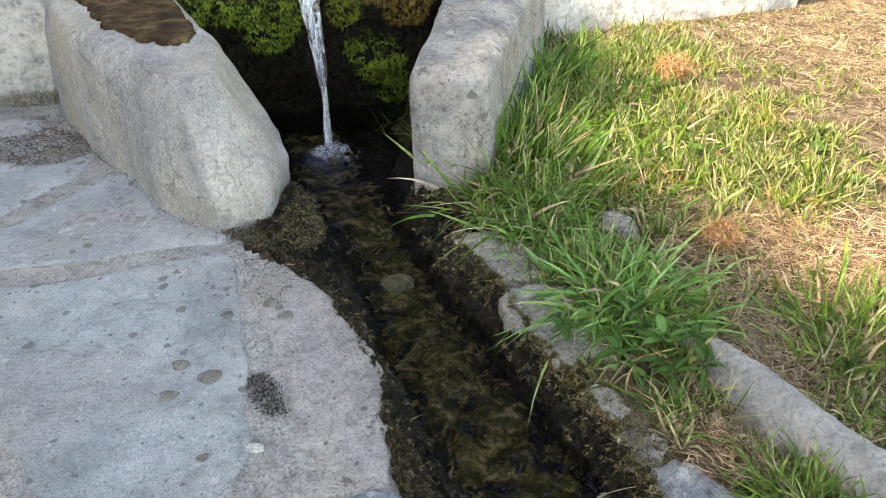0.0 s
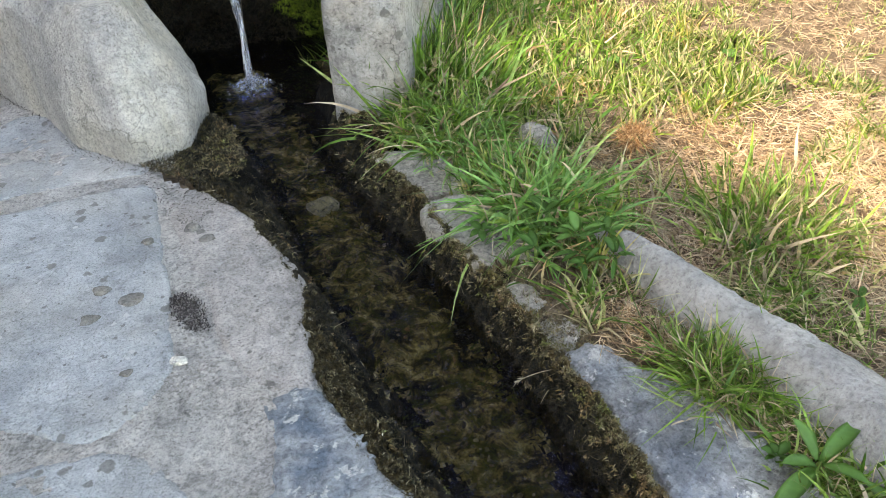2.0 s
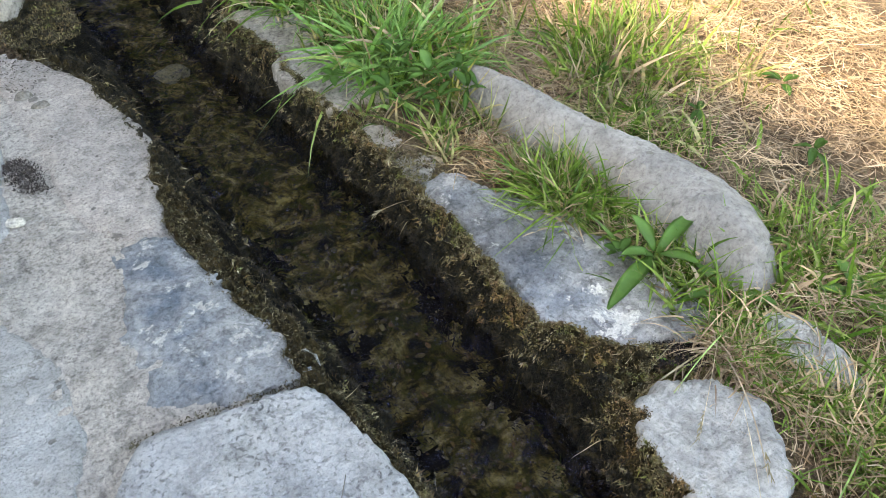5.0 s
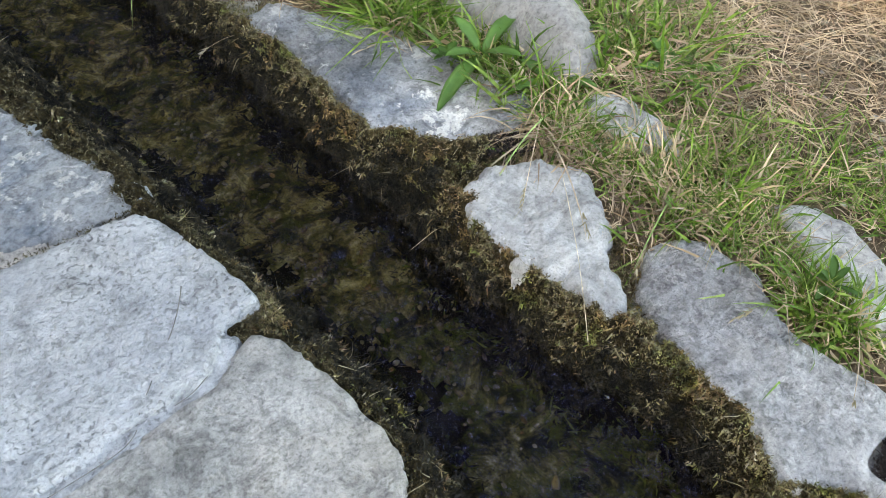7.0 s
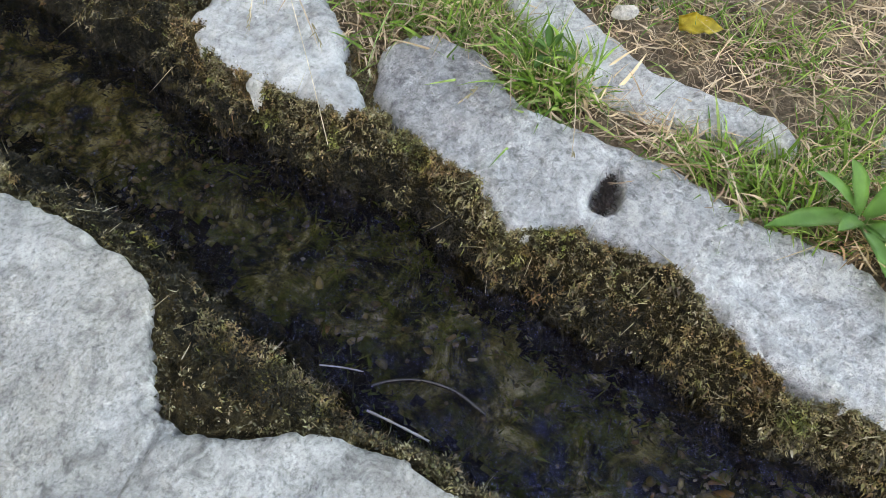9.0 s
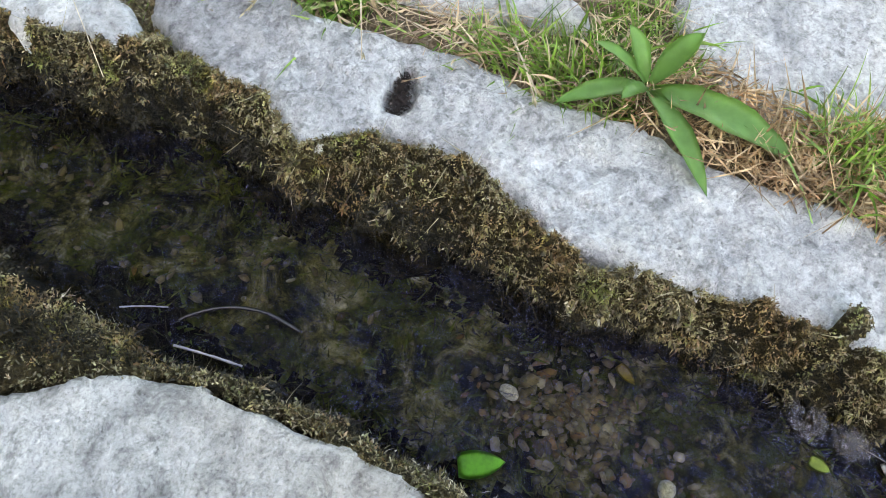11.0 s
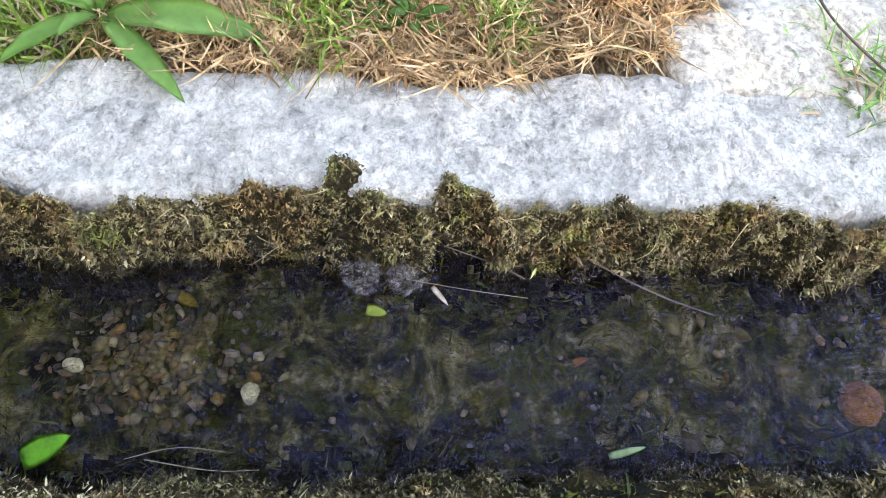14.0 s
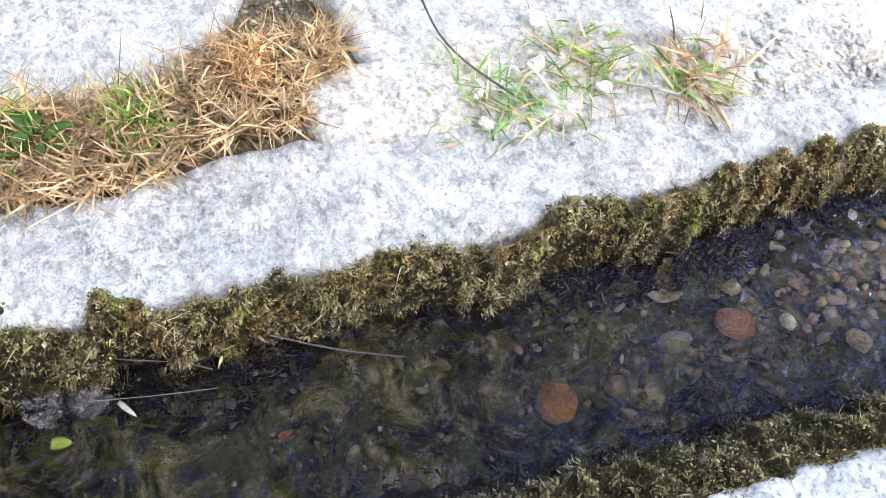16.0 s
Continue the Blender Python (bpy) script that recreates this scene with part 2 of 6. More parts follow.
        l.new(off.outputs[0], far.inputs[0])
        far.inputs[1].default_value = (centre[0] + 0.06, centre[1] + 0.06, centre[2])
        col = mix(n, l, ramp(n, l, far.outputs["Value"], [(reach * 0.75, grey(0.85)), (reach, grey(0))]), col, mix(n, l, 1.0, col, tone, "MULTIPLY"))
    l.new(col, b.inputs["Base Color"])
    n1 = bump(n, l, b, fine, 0.9, 0.006 * relief)
    if pits > 0:
        pit = ramp(n, l, dent, [(0.34, grey(0)), (0.50, grey(1))])
        n1 = bump(n, l, b, pit, pits, 0.003, n1)
    bump(n, l, b, noise_node(n, l, co, grain * 0.28, 6, 0.65), 0.9, 0.02 * relief, n1)
    return m


def plant_material(name, colours, rough=0.6, through_light=0.35, scale=0.0, low=0.55, high=1.3, patch=None):
    """Leaves and blades: each island its own tone, some light passing through."""
    m, n, l, b = material(name, rough, 0.35)
    isle = n.new("ShaderNodeNewGeometry").outputs["Random Per Island"]
    stops = [(i / max(1, len(colours) - 1), c) for i, c in enumerate(colours)]
    col = ramp(n, l, isle, stops)
    fac = noise_node(n, l, place(n), 14 if not scale else scale, 4, 0.6)
    col = mix(n, l, 0.9, col, ramp(n, l, fac, [(0.36, grey(low)), (0.64, grey(high))]), "MULTIPLY")
    if patch:
        for tone, size, start in patch:
            col = mix(n, l, ramp(n, l, noise_node(n, l, place(n), size, 4, 0.6, 0.6), [(start, grey(0)), (start + 0.10, grey(0.8))]), col, mix(n, l, 1.0, col, tone, "MULTIPLY"))
    l.new(col, b.inputs["Base Color"])
    if through_light > 0:
        t = n.new("ShaderNodeBsdfTranslucent")
        l.new(col, t.inputs["Color"])
        s = n.new("ShaderNodeMixShader")
        s.inputs[0].default_value = through_light
        l.new(b.outputs[0], s.inputs[1])
        l.new(t.outputs[0], s.inputs[2])
        l.new(s.outputs[0], n["Material Output"].inputs["Surface"])
    return m


def earth_material(name, stops, scale=9.0, grain=120.0, rough=0.95, relief=0.01, film=None):
    m, n, l, b = material(name, rough, 0.2)
    co = place(n)
    col = ramp(n, l, noise_node(n, l, co, scale, 9, 0.7, 0.6), stops)
    if film:
        col = mix(n, l, ramp(n, l, noise_node(n, l, co, 15, 8, 0.7, 1.0), [(0.48, grey(0)), (0.60, grey(0.8))]), col, film)
    fine = noise_node(n, l, co, grain, 6, 0.75)
    col = mix(n, l, 0.8, col, ramp(n, l, fine, [(0.3, grey(0.4)), (0.7, grey(1.4))]), "MULTIPLY")
    l.new(col, b.inputs["Base Color"])
    n1 = bump(n, l, b, fine, 0.8, relief * 0.4)
    bump(n, l, b, noise_node(n, l, co, grain * 0.25, 6, 0.7), 0.8, relief, n1)
    return m


SLAB = stone_material("grey_flagstone", (0.46, 0.475, 0.485), (0.29, 0.305, 0.32), (0.43, 0.405, 0.37), spots=0.75, blotch=3.2, cracks=0.6, mottle=0.5, fleck=0.95, grain=190)
EDGE_SLAB = stone_material("edge_slab_stone", (0.60, 0.555, 0.525), (0.40, 0.375, 0.36), (0.56, 0.485, 0.44), spots=0.7, blotch=5.0, mottle=0.65, fleck=1.0, grain=150, pits=0.4, relief=2.4)
BLUE_SLAB = stone_material("bluish_slab_stone", (0.40, 0.41, 0.42), (0.13, 0.165, 0.21), (0.34, 0.36, 0.37), spots=0.0, blotch=8.0, white=0.60, relief=2.0)
PITTED = stone_material("pitted_slab_stone", (0.49, 0.515, 0.54), (0.33, 0.35, 0.385), (0.43, 0.435, 0.435), spots=0.1, grain=150, pits=1.0, blotch=4.5, cracks=0.4, mottle=0.6, fleck=0.35, dents=105)
MOTTLED = stone_material("mottled_slab_stone", (0.53, 0.525, 0.515), (0.28, 0.28, 0.275), (0.40, 0.375, 0.345), spots=0.0, grain=150, pits=0.4, blotch=6.0, cracks=0.2, mottle=1.0, fleck=0.75, dents=140, relief=1.5)
KERB = stone_material("kerb_limestone", (0.65, 0.65, 0.65), (0.405, 0.405, 0.41), (0.575, 0.56, 0.55), spots=0.0, grain=120, pits=0.7, blotch=9.0, white=0.62, mottle=0.8, fleck=0.7, dents=75, relief=3.0, stain=((0.885, -0.25, 0.01), 0.15, (0.60, 0.60, 0.62)))
POST = stone_material("upright_slab_stone", (0.47, 0.46, 0.445), (0.25, 0.245, 0.25), (0.45, 0.40, 0.355), spots=0.8, grain=110, blotch=7, white=0.25, cracks=0.8, mottle=0.8, fleck=0.7, relief=1.8)
KERB_GREY = stone_material("grey_kerb_limestone", (0.45, 0.45, 0.44), (0.27, 0.27, 0.275), (0.40, 0.385, 0.36), spots=0.3, grain=90, pits=0.5, blotch=5.0, white=0.35, mottle=0.7, fleck=0.6)
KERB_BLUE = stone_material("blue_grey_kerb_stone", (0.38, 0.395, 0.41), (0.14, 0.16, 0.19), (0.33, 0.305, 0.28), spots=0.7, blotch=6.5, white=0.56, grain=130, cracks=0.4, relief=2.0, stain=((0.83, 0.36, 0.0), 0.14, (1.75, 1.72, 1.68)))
KERB_DARK = stone_material("damp_kerb_stone", (0.44, 0.41, 0.375), (0.25, 0.235, 0.215), (0.40, 0.345, 0.29), spots=0.3, grain=90, pits=0.5, blotch=7.0, mottle=0.8, fleck=0.95, relief=2.5)
BORDER = stone_material("rounded_border_stone", (0.35, 0.34, 0.325), (0.235, 0.23, 0.225), (0.34, 0.305, 0.275), spots=0.35, grain=90, blotch=4.0, mottle=0.55, fleck=0.75)
BOULDER = stone_material("pale_boulder_stone", (0.67, 0.65, 0.615), (0.40, 0.39, 0.39), (0.65, 0.58, 0.48), spots=0.0, grain=130, pits=0.5, blotch=6.0, white=0.12, cracks=0.5, streak=0.22, mottle=0.5, fleck=0.85, relief=2.4)
MORTAR = stone_material("pale_lime_mortar", (0.62, 0.59, 0.56), (0.45, 0.43, 0.41), (0.59, 0.535, 0.49), spots=0.3, grain=140, pits=0.8, blotch=5.0, fleck=1.0, relief=3.0)
WALL = stone_material("old_plastered_wall", (0.52, 0.505, 0.48), (0.36, 0.35, 0.335), (0.47, 0.435, 0.39), spots=0.0, grain=40, blotch=3.5)
PEBBLE = stone_material("pale_pebble_stone", (0.42, 0.40, 0.38), (0.25, 0.24, 0.23), (0.42, 0.37, 0.31), spots=0.0, blotch=20)
SOIL = earth_material("dry_soil", [(0.34, (0.07, 0.050, 0.036)), (0.5, (0.165, 0.122, 0.085)), (0.66, (0.31, 0.24, 0.175))], scale=14, relief=0.02)
# Near-black: shade of the channel sides put into colour; also the rock base.
SIDE = earth_material("dark_rock_and_bank_shade", [(0.38, (0.0015, 0.0012, 0.001)), (0.54, (0.006, 0.0045, 0.002)), (0.68, (0.03, 0.022, 0.008))], scale=26, rough=0.95, relief=0.03)
BED = earth_material("stream_bed_silt", [(0.40, (0.004, 0.003, 0.0015)), (0.47, (0.055, 0.044, 0.015)), (0.54, (0.27, 0.22, 0.085)), (0.65, (0.62, 0.54, 0.31))], scale=17, grain=110, rough=0.9, relief=0.03, film=(0.062, 0.072, 0.010))
LOW_BED = earth_material("weedy_stream_bed", [(0.43, (0.002, 0.002, 0.001)), (0.50, (0.036, 0.036, 0.010)), (0.57, (0.22, 0.205, 0.075)), (0.67, (0.64, 0.58, 0.40))], scale=11, grain=110, rough=0.9, relief=0.03, film=(0.085, 0.110, 0.014))
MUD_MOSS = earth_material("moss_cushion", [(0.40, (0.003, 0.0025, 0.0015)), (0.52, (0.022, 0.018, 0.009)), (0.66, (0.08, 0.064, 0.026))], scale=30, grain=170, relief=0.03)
MOSS = plant_material("brown_green_moss", [(0.037, 0.030, 0.015), (0.100, 0.081, 0.036), (0.160, 0.138, 0.060), (0.228, 0.202, 0.100), (0.120, 0.082, 0.042), (0.336, 0.294, 0.200), (0.112, 0.116, 0.040), (0.192, 0.130, 0.072), (0.056, 0.045, 0.024)], 0.45, 0.25, 60, 0.22, 1.7, patch=[((1.0, 0.73, 0.58), 11, 0.50), ((0.72, 1.0, 0.45), 15, 0.54), ((0.288, 0.277, 0.340), 26, 0.54), ((1.40, 1.42, 1.60), 31, 0.57)])
CRUST = earth_material("brown_moss_crust", [(0.36, (0.018, 0.013, 0.006)), (0.5, (0.060, 0.045, 0.019)), (0.64, (0.13, 0.098, 0.042))], scale=34, grain=260, relief=0.03)
# Darker copy of MOSS: left-bank shade by colour, and brown joint moss.
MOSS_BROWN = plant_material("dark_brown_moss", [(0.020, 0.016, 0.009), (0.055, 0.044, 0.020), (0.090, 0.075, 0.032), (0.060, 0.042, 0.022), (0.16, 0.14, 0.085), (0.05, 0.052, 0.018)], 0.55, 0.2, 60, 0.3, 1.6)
# Near-black: dark moss, and the shade painted low on the banks.
MOSS_DARK = plant_material("dark_moss_and_bank_shade", [(0.006, 0.006, 0.005), (0.016, 0.014, 0.007), (0.035, 0.028, 0.011), (0.010, 0.009, 0.012), (0.06, 0.045, 0.015)], 0.65, 0.1, 30, 0.3, 1.4)
MOSS_GREEN = plant_material("bright_spring_moss", [(0.08, 0.15, 0.012), (0.16, 0.25, 0.025), (0.24, 0.32, 0.04), (0.10, 0.15, 0.02)], 0.7, 0.3, 20, 0.3, 1.4)
MOSS_YELLOW = plant_material("yellow_green_moss", [(0.16, 0.20, 0.02), (0.28, 0.32, 0.04), (0.36, 0.38, 0.07), (0.12, 0.12, 0.02)], 0.7, 0.3, 20, 0.3, 1.4)
MOSS_DRY = plant_material("dry_bleached_moss", [(0.25, 0.21, 0.13), (0.34, 0.30, 0.20), (0.20, 0.17, 0.10)], 0.85, 0.2, 30)
GRASS = plant_material("meadow_grass", [(0.045, 0.12, 0.016), (0.125, 0.25, 0.035), (0.21, 0.34, 0.065), (0.07, 0.16, 0.022), (0.30, 0.40, 0.12), (0.05, 0.11, 0.018), (0.17, 0.29, 0.05)], 0.35, 0.42, 40, 0.5, 1.35)
LAWN = plant_material("sunburnt_lawn_grass", [(0.032, 0.085, 0.010), (0.110, 0.205, 0.034), (0.250, 0.340, 0.090), (0.050, 0.115, 0.016), (0.380, 0.410, 0.170), (0.460, 0.370, 0.280), (0.034, 0.080, 0.012), (0.175, 0.270, 0.055), (0.440, 0.420, 0.220), (0.30, 0.22, 0.14)], 0.35, 0.42, 40, 0.5, 1.45, patch=[((1.45, 1.0, 0.9), 5, 0.54)])
# Deep green, partly standing in for the shade beside the slab.
GRASS_DEEP = plant_material("deep_green_shade_grass", [(0.03, 0.09, 0.012), (0.06, 0.16, 0.022), (0.10, 0.23, 0.035), (0.045, 0.12, 0.016)], 0.35, 0.42, 40, 0.55, 1.35)
GRASS_PALE = plant_material("blue_green_coarse_grass", [(0.075, 0.200, 0.050), (0.180, 0.370, 0.095), (0.055, 0.160, 0.035), (0.300, 0.480, 0.170), (0.11, 0.27, 0.06), (0.22, 0.42, 0.14)], 0.35, 0.42, 40, 0.6, 1.35)
STRAW = plant_material("dry_straw", [(0.466, 0.343, 0.216), (0.601, 0.466, 0.315), (0.330, 0.220, 0.141), (0.563, 0.449, 0.332), (0.194, 0.123, 0.083), (0.640, 0.510, 0.373)], 0.7, 0.3, 8)
RUST_STRAW = plant_material("tan_dry_grass", [(0.50, 0.35, 0.20), (0.64, 0.48, 0.32), (0.32, 0.20, 0.11), (0.58, 0.43, 0.27), (0.15, 0.09, 0.05), (0.46, 0.28, 0.15), (0.24, 0.15, 0.09)], 0.7, 0.3, 30, 0.3, 1.35)
ORANGE_STRAW = plant_material("orange_dead_grass", [(0.52, 0.29, 0.13), (0.64, 0.42, 0.24), (0.34, 0.17, 0.07), (0.20, 0.10, 0.05)], 0.75, 0.3, 30, 0.4, 1.3)
# Golden brown moss, with the sunlight on it put into the colour.
MOSS_GOLD = plant_material("sunlit_golden_moss", [(0.16, 0.10, 0.02), (0.28, 0.18, 0.04), (0.36, 0.25, 0.07), (0.10, 0.06, 0.015)], 0.7, 0.3, 30, 0.3, 1.4)
LEAF = plant_material("broad_green_leaf", [(0.085, 0.21, 0.05), (0.15, 0.31, 0.09), (0.11, 0.25, 0.07)], 0.40, 0.35, 25, 0.82, 1.15)
DARK_LEAF = plant_material("weed_leaf", [(0.05, 0.14, 0.03), (0.08, 0.19, 0.045), (0.06, 0.16, 0.04)], 0.5, 0.3, 25, 0.75, 1.15)
TWIG = plant_material("dark_twig", [(0.05, 0.04, 0.035), (0.09, 0.07, 0.06)], 0.8, 0.0, 40)


def water_material(name, tint, waves, scale, stretch, gloss_rough=0.02, ior=1.33, froth=0.0, sheen=(1.0, 1.0, 1.0), deep=0.01, ripples=0.0):
    m, n, l, b = material(name)
    n.remove(b)
    clear, shine, both = n.new("ShaderNodeBsdfTransparent"), n.new("ShaderNodeBsdfGlossy"), n.new("ShaderNodeMixShader")
    clear.inputs["Color"].default_value = (*tint, 1)
    shine.inputs["Roughness"].default_value = gloss_rough
    shine.inputs["Color"].default_value = (*sheen, 1)
    mapping = n.new("ShaderNodeMapping")
    mapping.inputs["Scale"].default_value = stretch
    l.new(place(n), mapping.inputs["Vector"])
    fac = noise_node(n, l, mapping.outputs["Vector"], scale, 3, 0.45, 0.8)
    k = n.new("ShaderNodeBump")
    k.inputs["Strength"].default_value, k.inputs["Distance"].default_value = waves, deep
    l.new(fac, k.inputs["Height"])
    if ripples > 0:
        slant, swell = n.new("ShaderNodeMapping"), k
        slant.inputs["Rotation"].default_value, slant.inputs["Scale"].default_value = (0, 0, radians(35)), (2.6, 0.8, 1.0)
        l.new(place(n), slant.inputs["Vector"])
        k = n.new("ShaderNodeBump")
        k.inputs["Strength"].default_value, k.inputs["Distance"].default_value = 1.0, ripples
        l.new(noise_node(n, l, slant.outputs["Vector"], 34, 3, 0.5, 1.2), k.inputs["Height"])
        l.new(swell.outputs["Normal"], k.inputs["Normal"])
    f = n.new("ShaderNodeFresnel")
    f.inputs["IOR"].default_value = ior
    for s in (shine, f):
        l.new(k.outputs["Normal"], s.inputs["Normal"])
    l.new(f.outputs[0], both.inputs[0])
    l.new(clear.outputs[0], both.inputs[1])
    l.new(shine.outputs[0], both.inputs[2])
    last = both
    if froth > 0:
        air, last = n.new("ShaderNodeBsdfDiffuse"), n.new("ShaderNodeMixShader")
        air.inputs["Color"].default_value = (0.8, 0.82, 0.85, 1)
        l.new(ramp(n, l, fac, [(0.47, grey(0.0)), (0.60, grey(froth))]), last.inputs[0])
        l.new(both.outputs[0], last.inputs[1])
        l.new(air.outputs[0], last.inputs[2])
    l.new(last.outputs[0], n["Material Output"].inputs["Surface"])
    return m


WATER = water_material("stream_water", (0.80, 0.77, 0.60), 1.0, 20.0, (1.5, 0.9, 1.0), 0.01, 1.30, sheen=(0.48, 0.55, 1.0), deep=0.030, ripples=0.011)
FALLING = water_material("falling_water", (0.90, 0.92, 0.95), 1.0, 55.0, (1.0, 1.0, 0.13), 0.04, 1.33, 0.30)
BUBBLES = water_material("splash_bubbles", (0.90, 0.92, 0.95), 1.0, 120.0, (1.0, 1.0, 1.0), 0.05, 1.33, 0.07)
DARK_BACKDROP = plant_material("dark_backdrop_leaves", [(0.03, 0.05, 0.015), (0.05, 0.08, 0.02), (0.07, 0.10, 0.03)], 0.6, 0.2, 1.5)


# ---------------------------------------------------------------- ground, channel, pavement
def along(table):
    t = sorted(table)
    return lambda y: np.interp(y, [a for a, _ in t], [b for _, b in t])


LEFT_TOP = along([(2.3, 0.24), (2.1, 0.10), (1.9, 0.14), (1.7, 0.24), (1.5, 0.285), (1.3, 0.30), (1.15, 0.265), (1.03, 0.25), (0.8, 0.28), (0.63, 0.335), (0.5, 0.32), (0.32, 0.365), (0.24, 0.37), (0.21, 0.30), (0.1, 0.36), (-0.1, 0.37), (-0.2, 0.29), (-0.3, 0.25), (-0.4, 0.31), (-0.5, 0.37), (-0.58, 0.388), (-0.7, 0.392), (-0.8, 0.392), (-0.93, 0.378), (-1.0, 0.375), (-1.3, 0.36), (-1.6, 0.345), (-2.0, 0.375), (-3.0, 0.38)])
LEFT_FOOT = along([(2.5, 0.31), (2.1, 0.36), (1.7, 0.36), (1.4, 0.345), (1.15, 0.39), (0.85, 0.40), (0.6, 0.43), (0.3, 0.44), (0.1, 0.46), (-0.1, 0.455), (-0.25, 0.44), (-0.45, 0.43), (-0.6, 0.44), (-0.9, 0.43), (-1.2, 0.44), (-1.6, 0.465), (-2.0, 0.455), (-3.0, 0.46)])
RIGHT_TOP = along([(2.3, 0.72), (2.0, 0.80), (1.8, 0.69), (1.6, 0.74), (1.38, 0.72), (1.2, 0.75), (0.93, 0.765), (0.55, 0.765), (0.4, 0.75), (0.3, 0.84), (0.24, 0.90), (0.18, 0.78), (0.06, 0.735), (-0.1, 0.75), (-0.17, 0.755), (-0.19, 0.80), (-0.28, 0.785), (-0.4, 0.77), (-0.48, 0.73), (-0.54, 0.79), (-0.70, 0.805), (-0.76, 0.78), (-0.85, 0.76), (-0.93, 0.75), (-1.07, 0.78), (-1.19, 0.78), (-1.205, 0.83), (-1.235, 0.82), (-1.27, 0.757), (-1.32, 0.77), (-1.34, 0.82), (-1.38, 0.80), (-1.41, 0.757), (-1.55, 0.785), (-1.62, 0.765), (-1.75, 0.80), (-1.81, 0.76), (-1.9, 0.765), (-1.95, 0.81), (-2.01, 0.80), (-2.05, 0.775), (-2.3, 0.80), (-2.6, 0.815), (-3.0, 0.82)])
RIGHT_FOOT = along([(2.3, 0.64), (2.0, 0.61), (1.7, 0.635), (1.5, 0.67), (1.2, 0.69), (0.9, 0.71), (0.5, 0.705), (0.1, 0.69), (-0.1, 0.70), (-0.35, 0.735), (-0.5, 0.71), (-0.75, 0.71), (-1.0, 0.73), (-1.3, 0.735), (-1.9, 0.735), (-2.1, 0.745), (-2.25, 0.762), (-2.5, 0.785), (-3.0, 0.79)])


def ground_height(x, y):
    """The lie of the land: paving bed, stream channel, soil bank."""
    left = -0.05
    upper = smoothstep(0.72, 0.9, y)
    near = (-0.045 + 0.05 * smoothstep(0.88, 1.0, x)) * (1 - upper) + (-0.022 + 0.027 * smoothstep(0.75, 0.83, x)) * upper
    right = near - 0.012 + 0.03 * smoothstep(1.0, 1.6, x) * smoothstep(-1.0, 0.6, y) + 0.010 * fbm(x, y, 3.0, 41) + 0.005 * fbm(x, y, 14, 44)
    wob = 0.014 * fbm(x * 0.5, y, 7, 51) + 0.012 * fbm(x, y, 26, 53, 2)
    pool = smoothstep(2.45, 2.8, y)
    l_edge = LEFT_FOOT(y) - 0.045 + wob - 0.06 * pool
    r_edge = 0.755 + 0.014 * fbm(x * 0.5, y, 8, 57) - 0.08 * smoothstep(1.5, 1.95, y) + 0.30 * pool + 0.04 * smoothstep(-2.05, -2.5, y)
    bed = -0.155 + 0.018 * fbm(x, y, 6, 61) + 0.006 * fbm(x, y, 30, 63) - 0.12 * pool
    z = np.where(x < l_edge, left, right)
    inside = smoothstep(l_edge - 0.012, l_edge + 0.055, x) * (1 - smoothstep(r_edge - 0.055, r_edge + 0.012, x))
    end = (1 - smoothstep(3.42, 3.5, y)) * smoothstep(-30, -29, y)
    return z + (bed - z) * inside * end


xs = np.concatenate([[-400, -60, -12], np.arange(-4, 0.2, 0.2), np.arange(0.2, 0.34, 0.014), np.arange(0.34, 0.80, 0.006), np.arange(0.80, 1.0, 0.0125), np.arange(1.0, 2.6, 0.03), np.arange(2.6, 6, 0.2), [12, 60, 400]])
ys = np.concatenate([[-400, -60, -12], np.arange(-5, -2.8, 0.2), np.arange(-2.8, 2.5, 0.009), np.arange(2.5, 3.4, 0.02), np.arange(3.4, 6, 0.2), [12, 60, 400]])
gx, gy = np.meshgrid(xs, ys, indexing="ij")
gz = ground_height(gx, gy)
idx = np.arange(gx.size).reshape(gx.shape)
quads = np.stack([idx[:-1, :-1], idx[1:, :-1], idx[1:, 1:], idx[:-1, 1:]], -1).reshape(-1, 4)
ground = mesh_object("ground", np.stack([gx, gy, gz], -1).reshape(-1, 3), quads, SOIL)
ground.data.materials.append(BED)
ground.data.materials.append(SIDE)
ground.data.materials.append(LOW_BED)
qz = gz.reshape(-1)[quads].mean(1)
qx, qy = gx.reshape(-1)[quads].mean(1), gy.reshape(-1)[quads].mean(1)
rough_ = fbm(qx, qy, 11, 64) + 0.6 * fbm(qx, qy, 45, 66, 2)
# strips beside both banks stay near-black, painting the overhang's shade on the bed
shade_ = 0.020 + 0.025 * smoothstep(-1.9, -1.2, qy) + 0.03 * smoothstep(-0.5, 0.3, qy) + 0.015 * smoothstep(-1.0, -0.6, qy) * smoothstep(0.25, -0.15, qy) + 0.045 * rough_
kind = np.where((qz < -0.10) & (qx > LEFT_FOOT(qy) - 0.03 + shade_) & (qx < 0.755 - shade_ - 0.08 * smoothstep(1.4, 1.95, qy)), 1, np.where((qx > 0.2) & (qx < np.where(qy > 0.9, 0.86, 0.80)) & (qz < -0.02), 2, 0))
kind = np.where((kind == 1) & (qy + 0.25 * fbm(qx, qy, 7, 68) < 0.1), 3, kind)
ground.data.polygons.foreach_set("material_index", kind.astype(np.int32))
tagged(ground, "dry soil bank and dark stream bed under clear water", "ground", kind="structure")

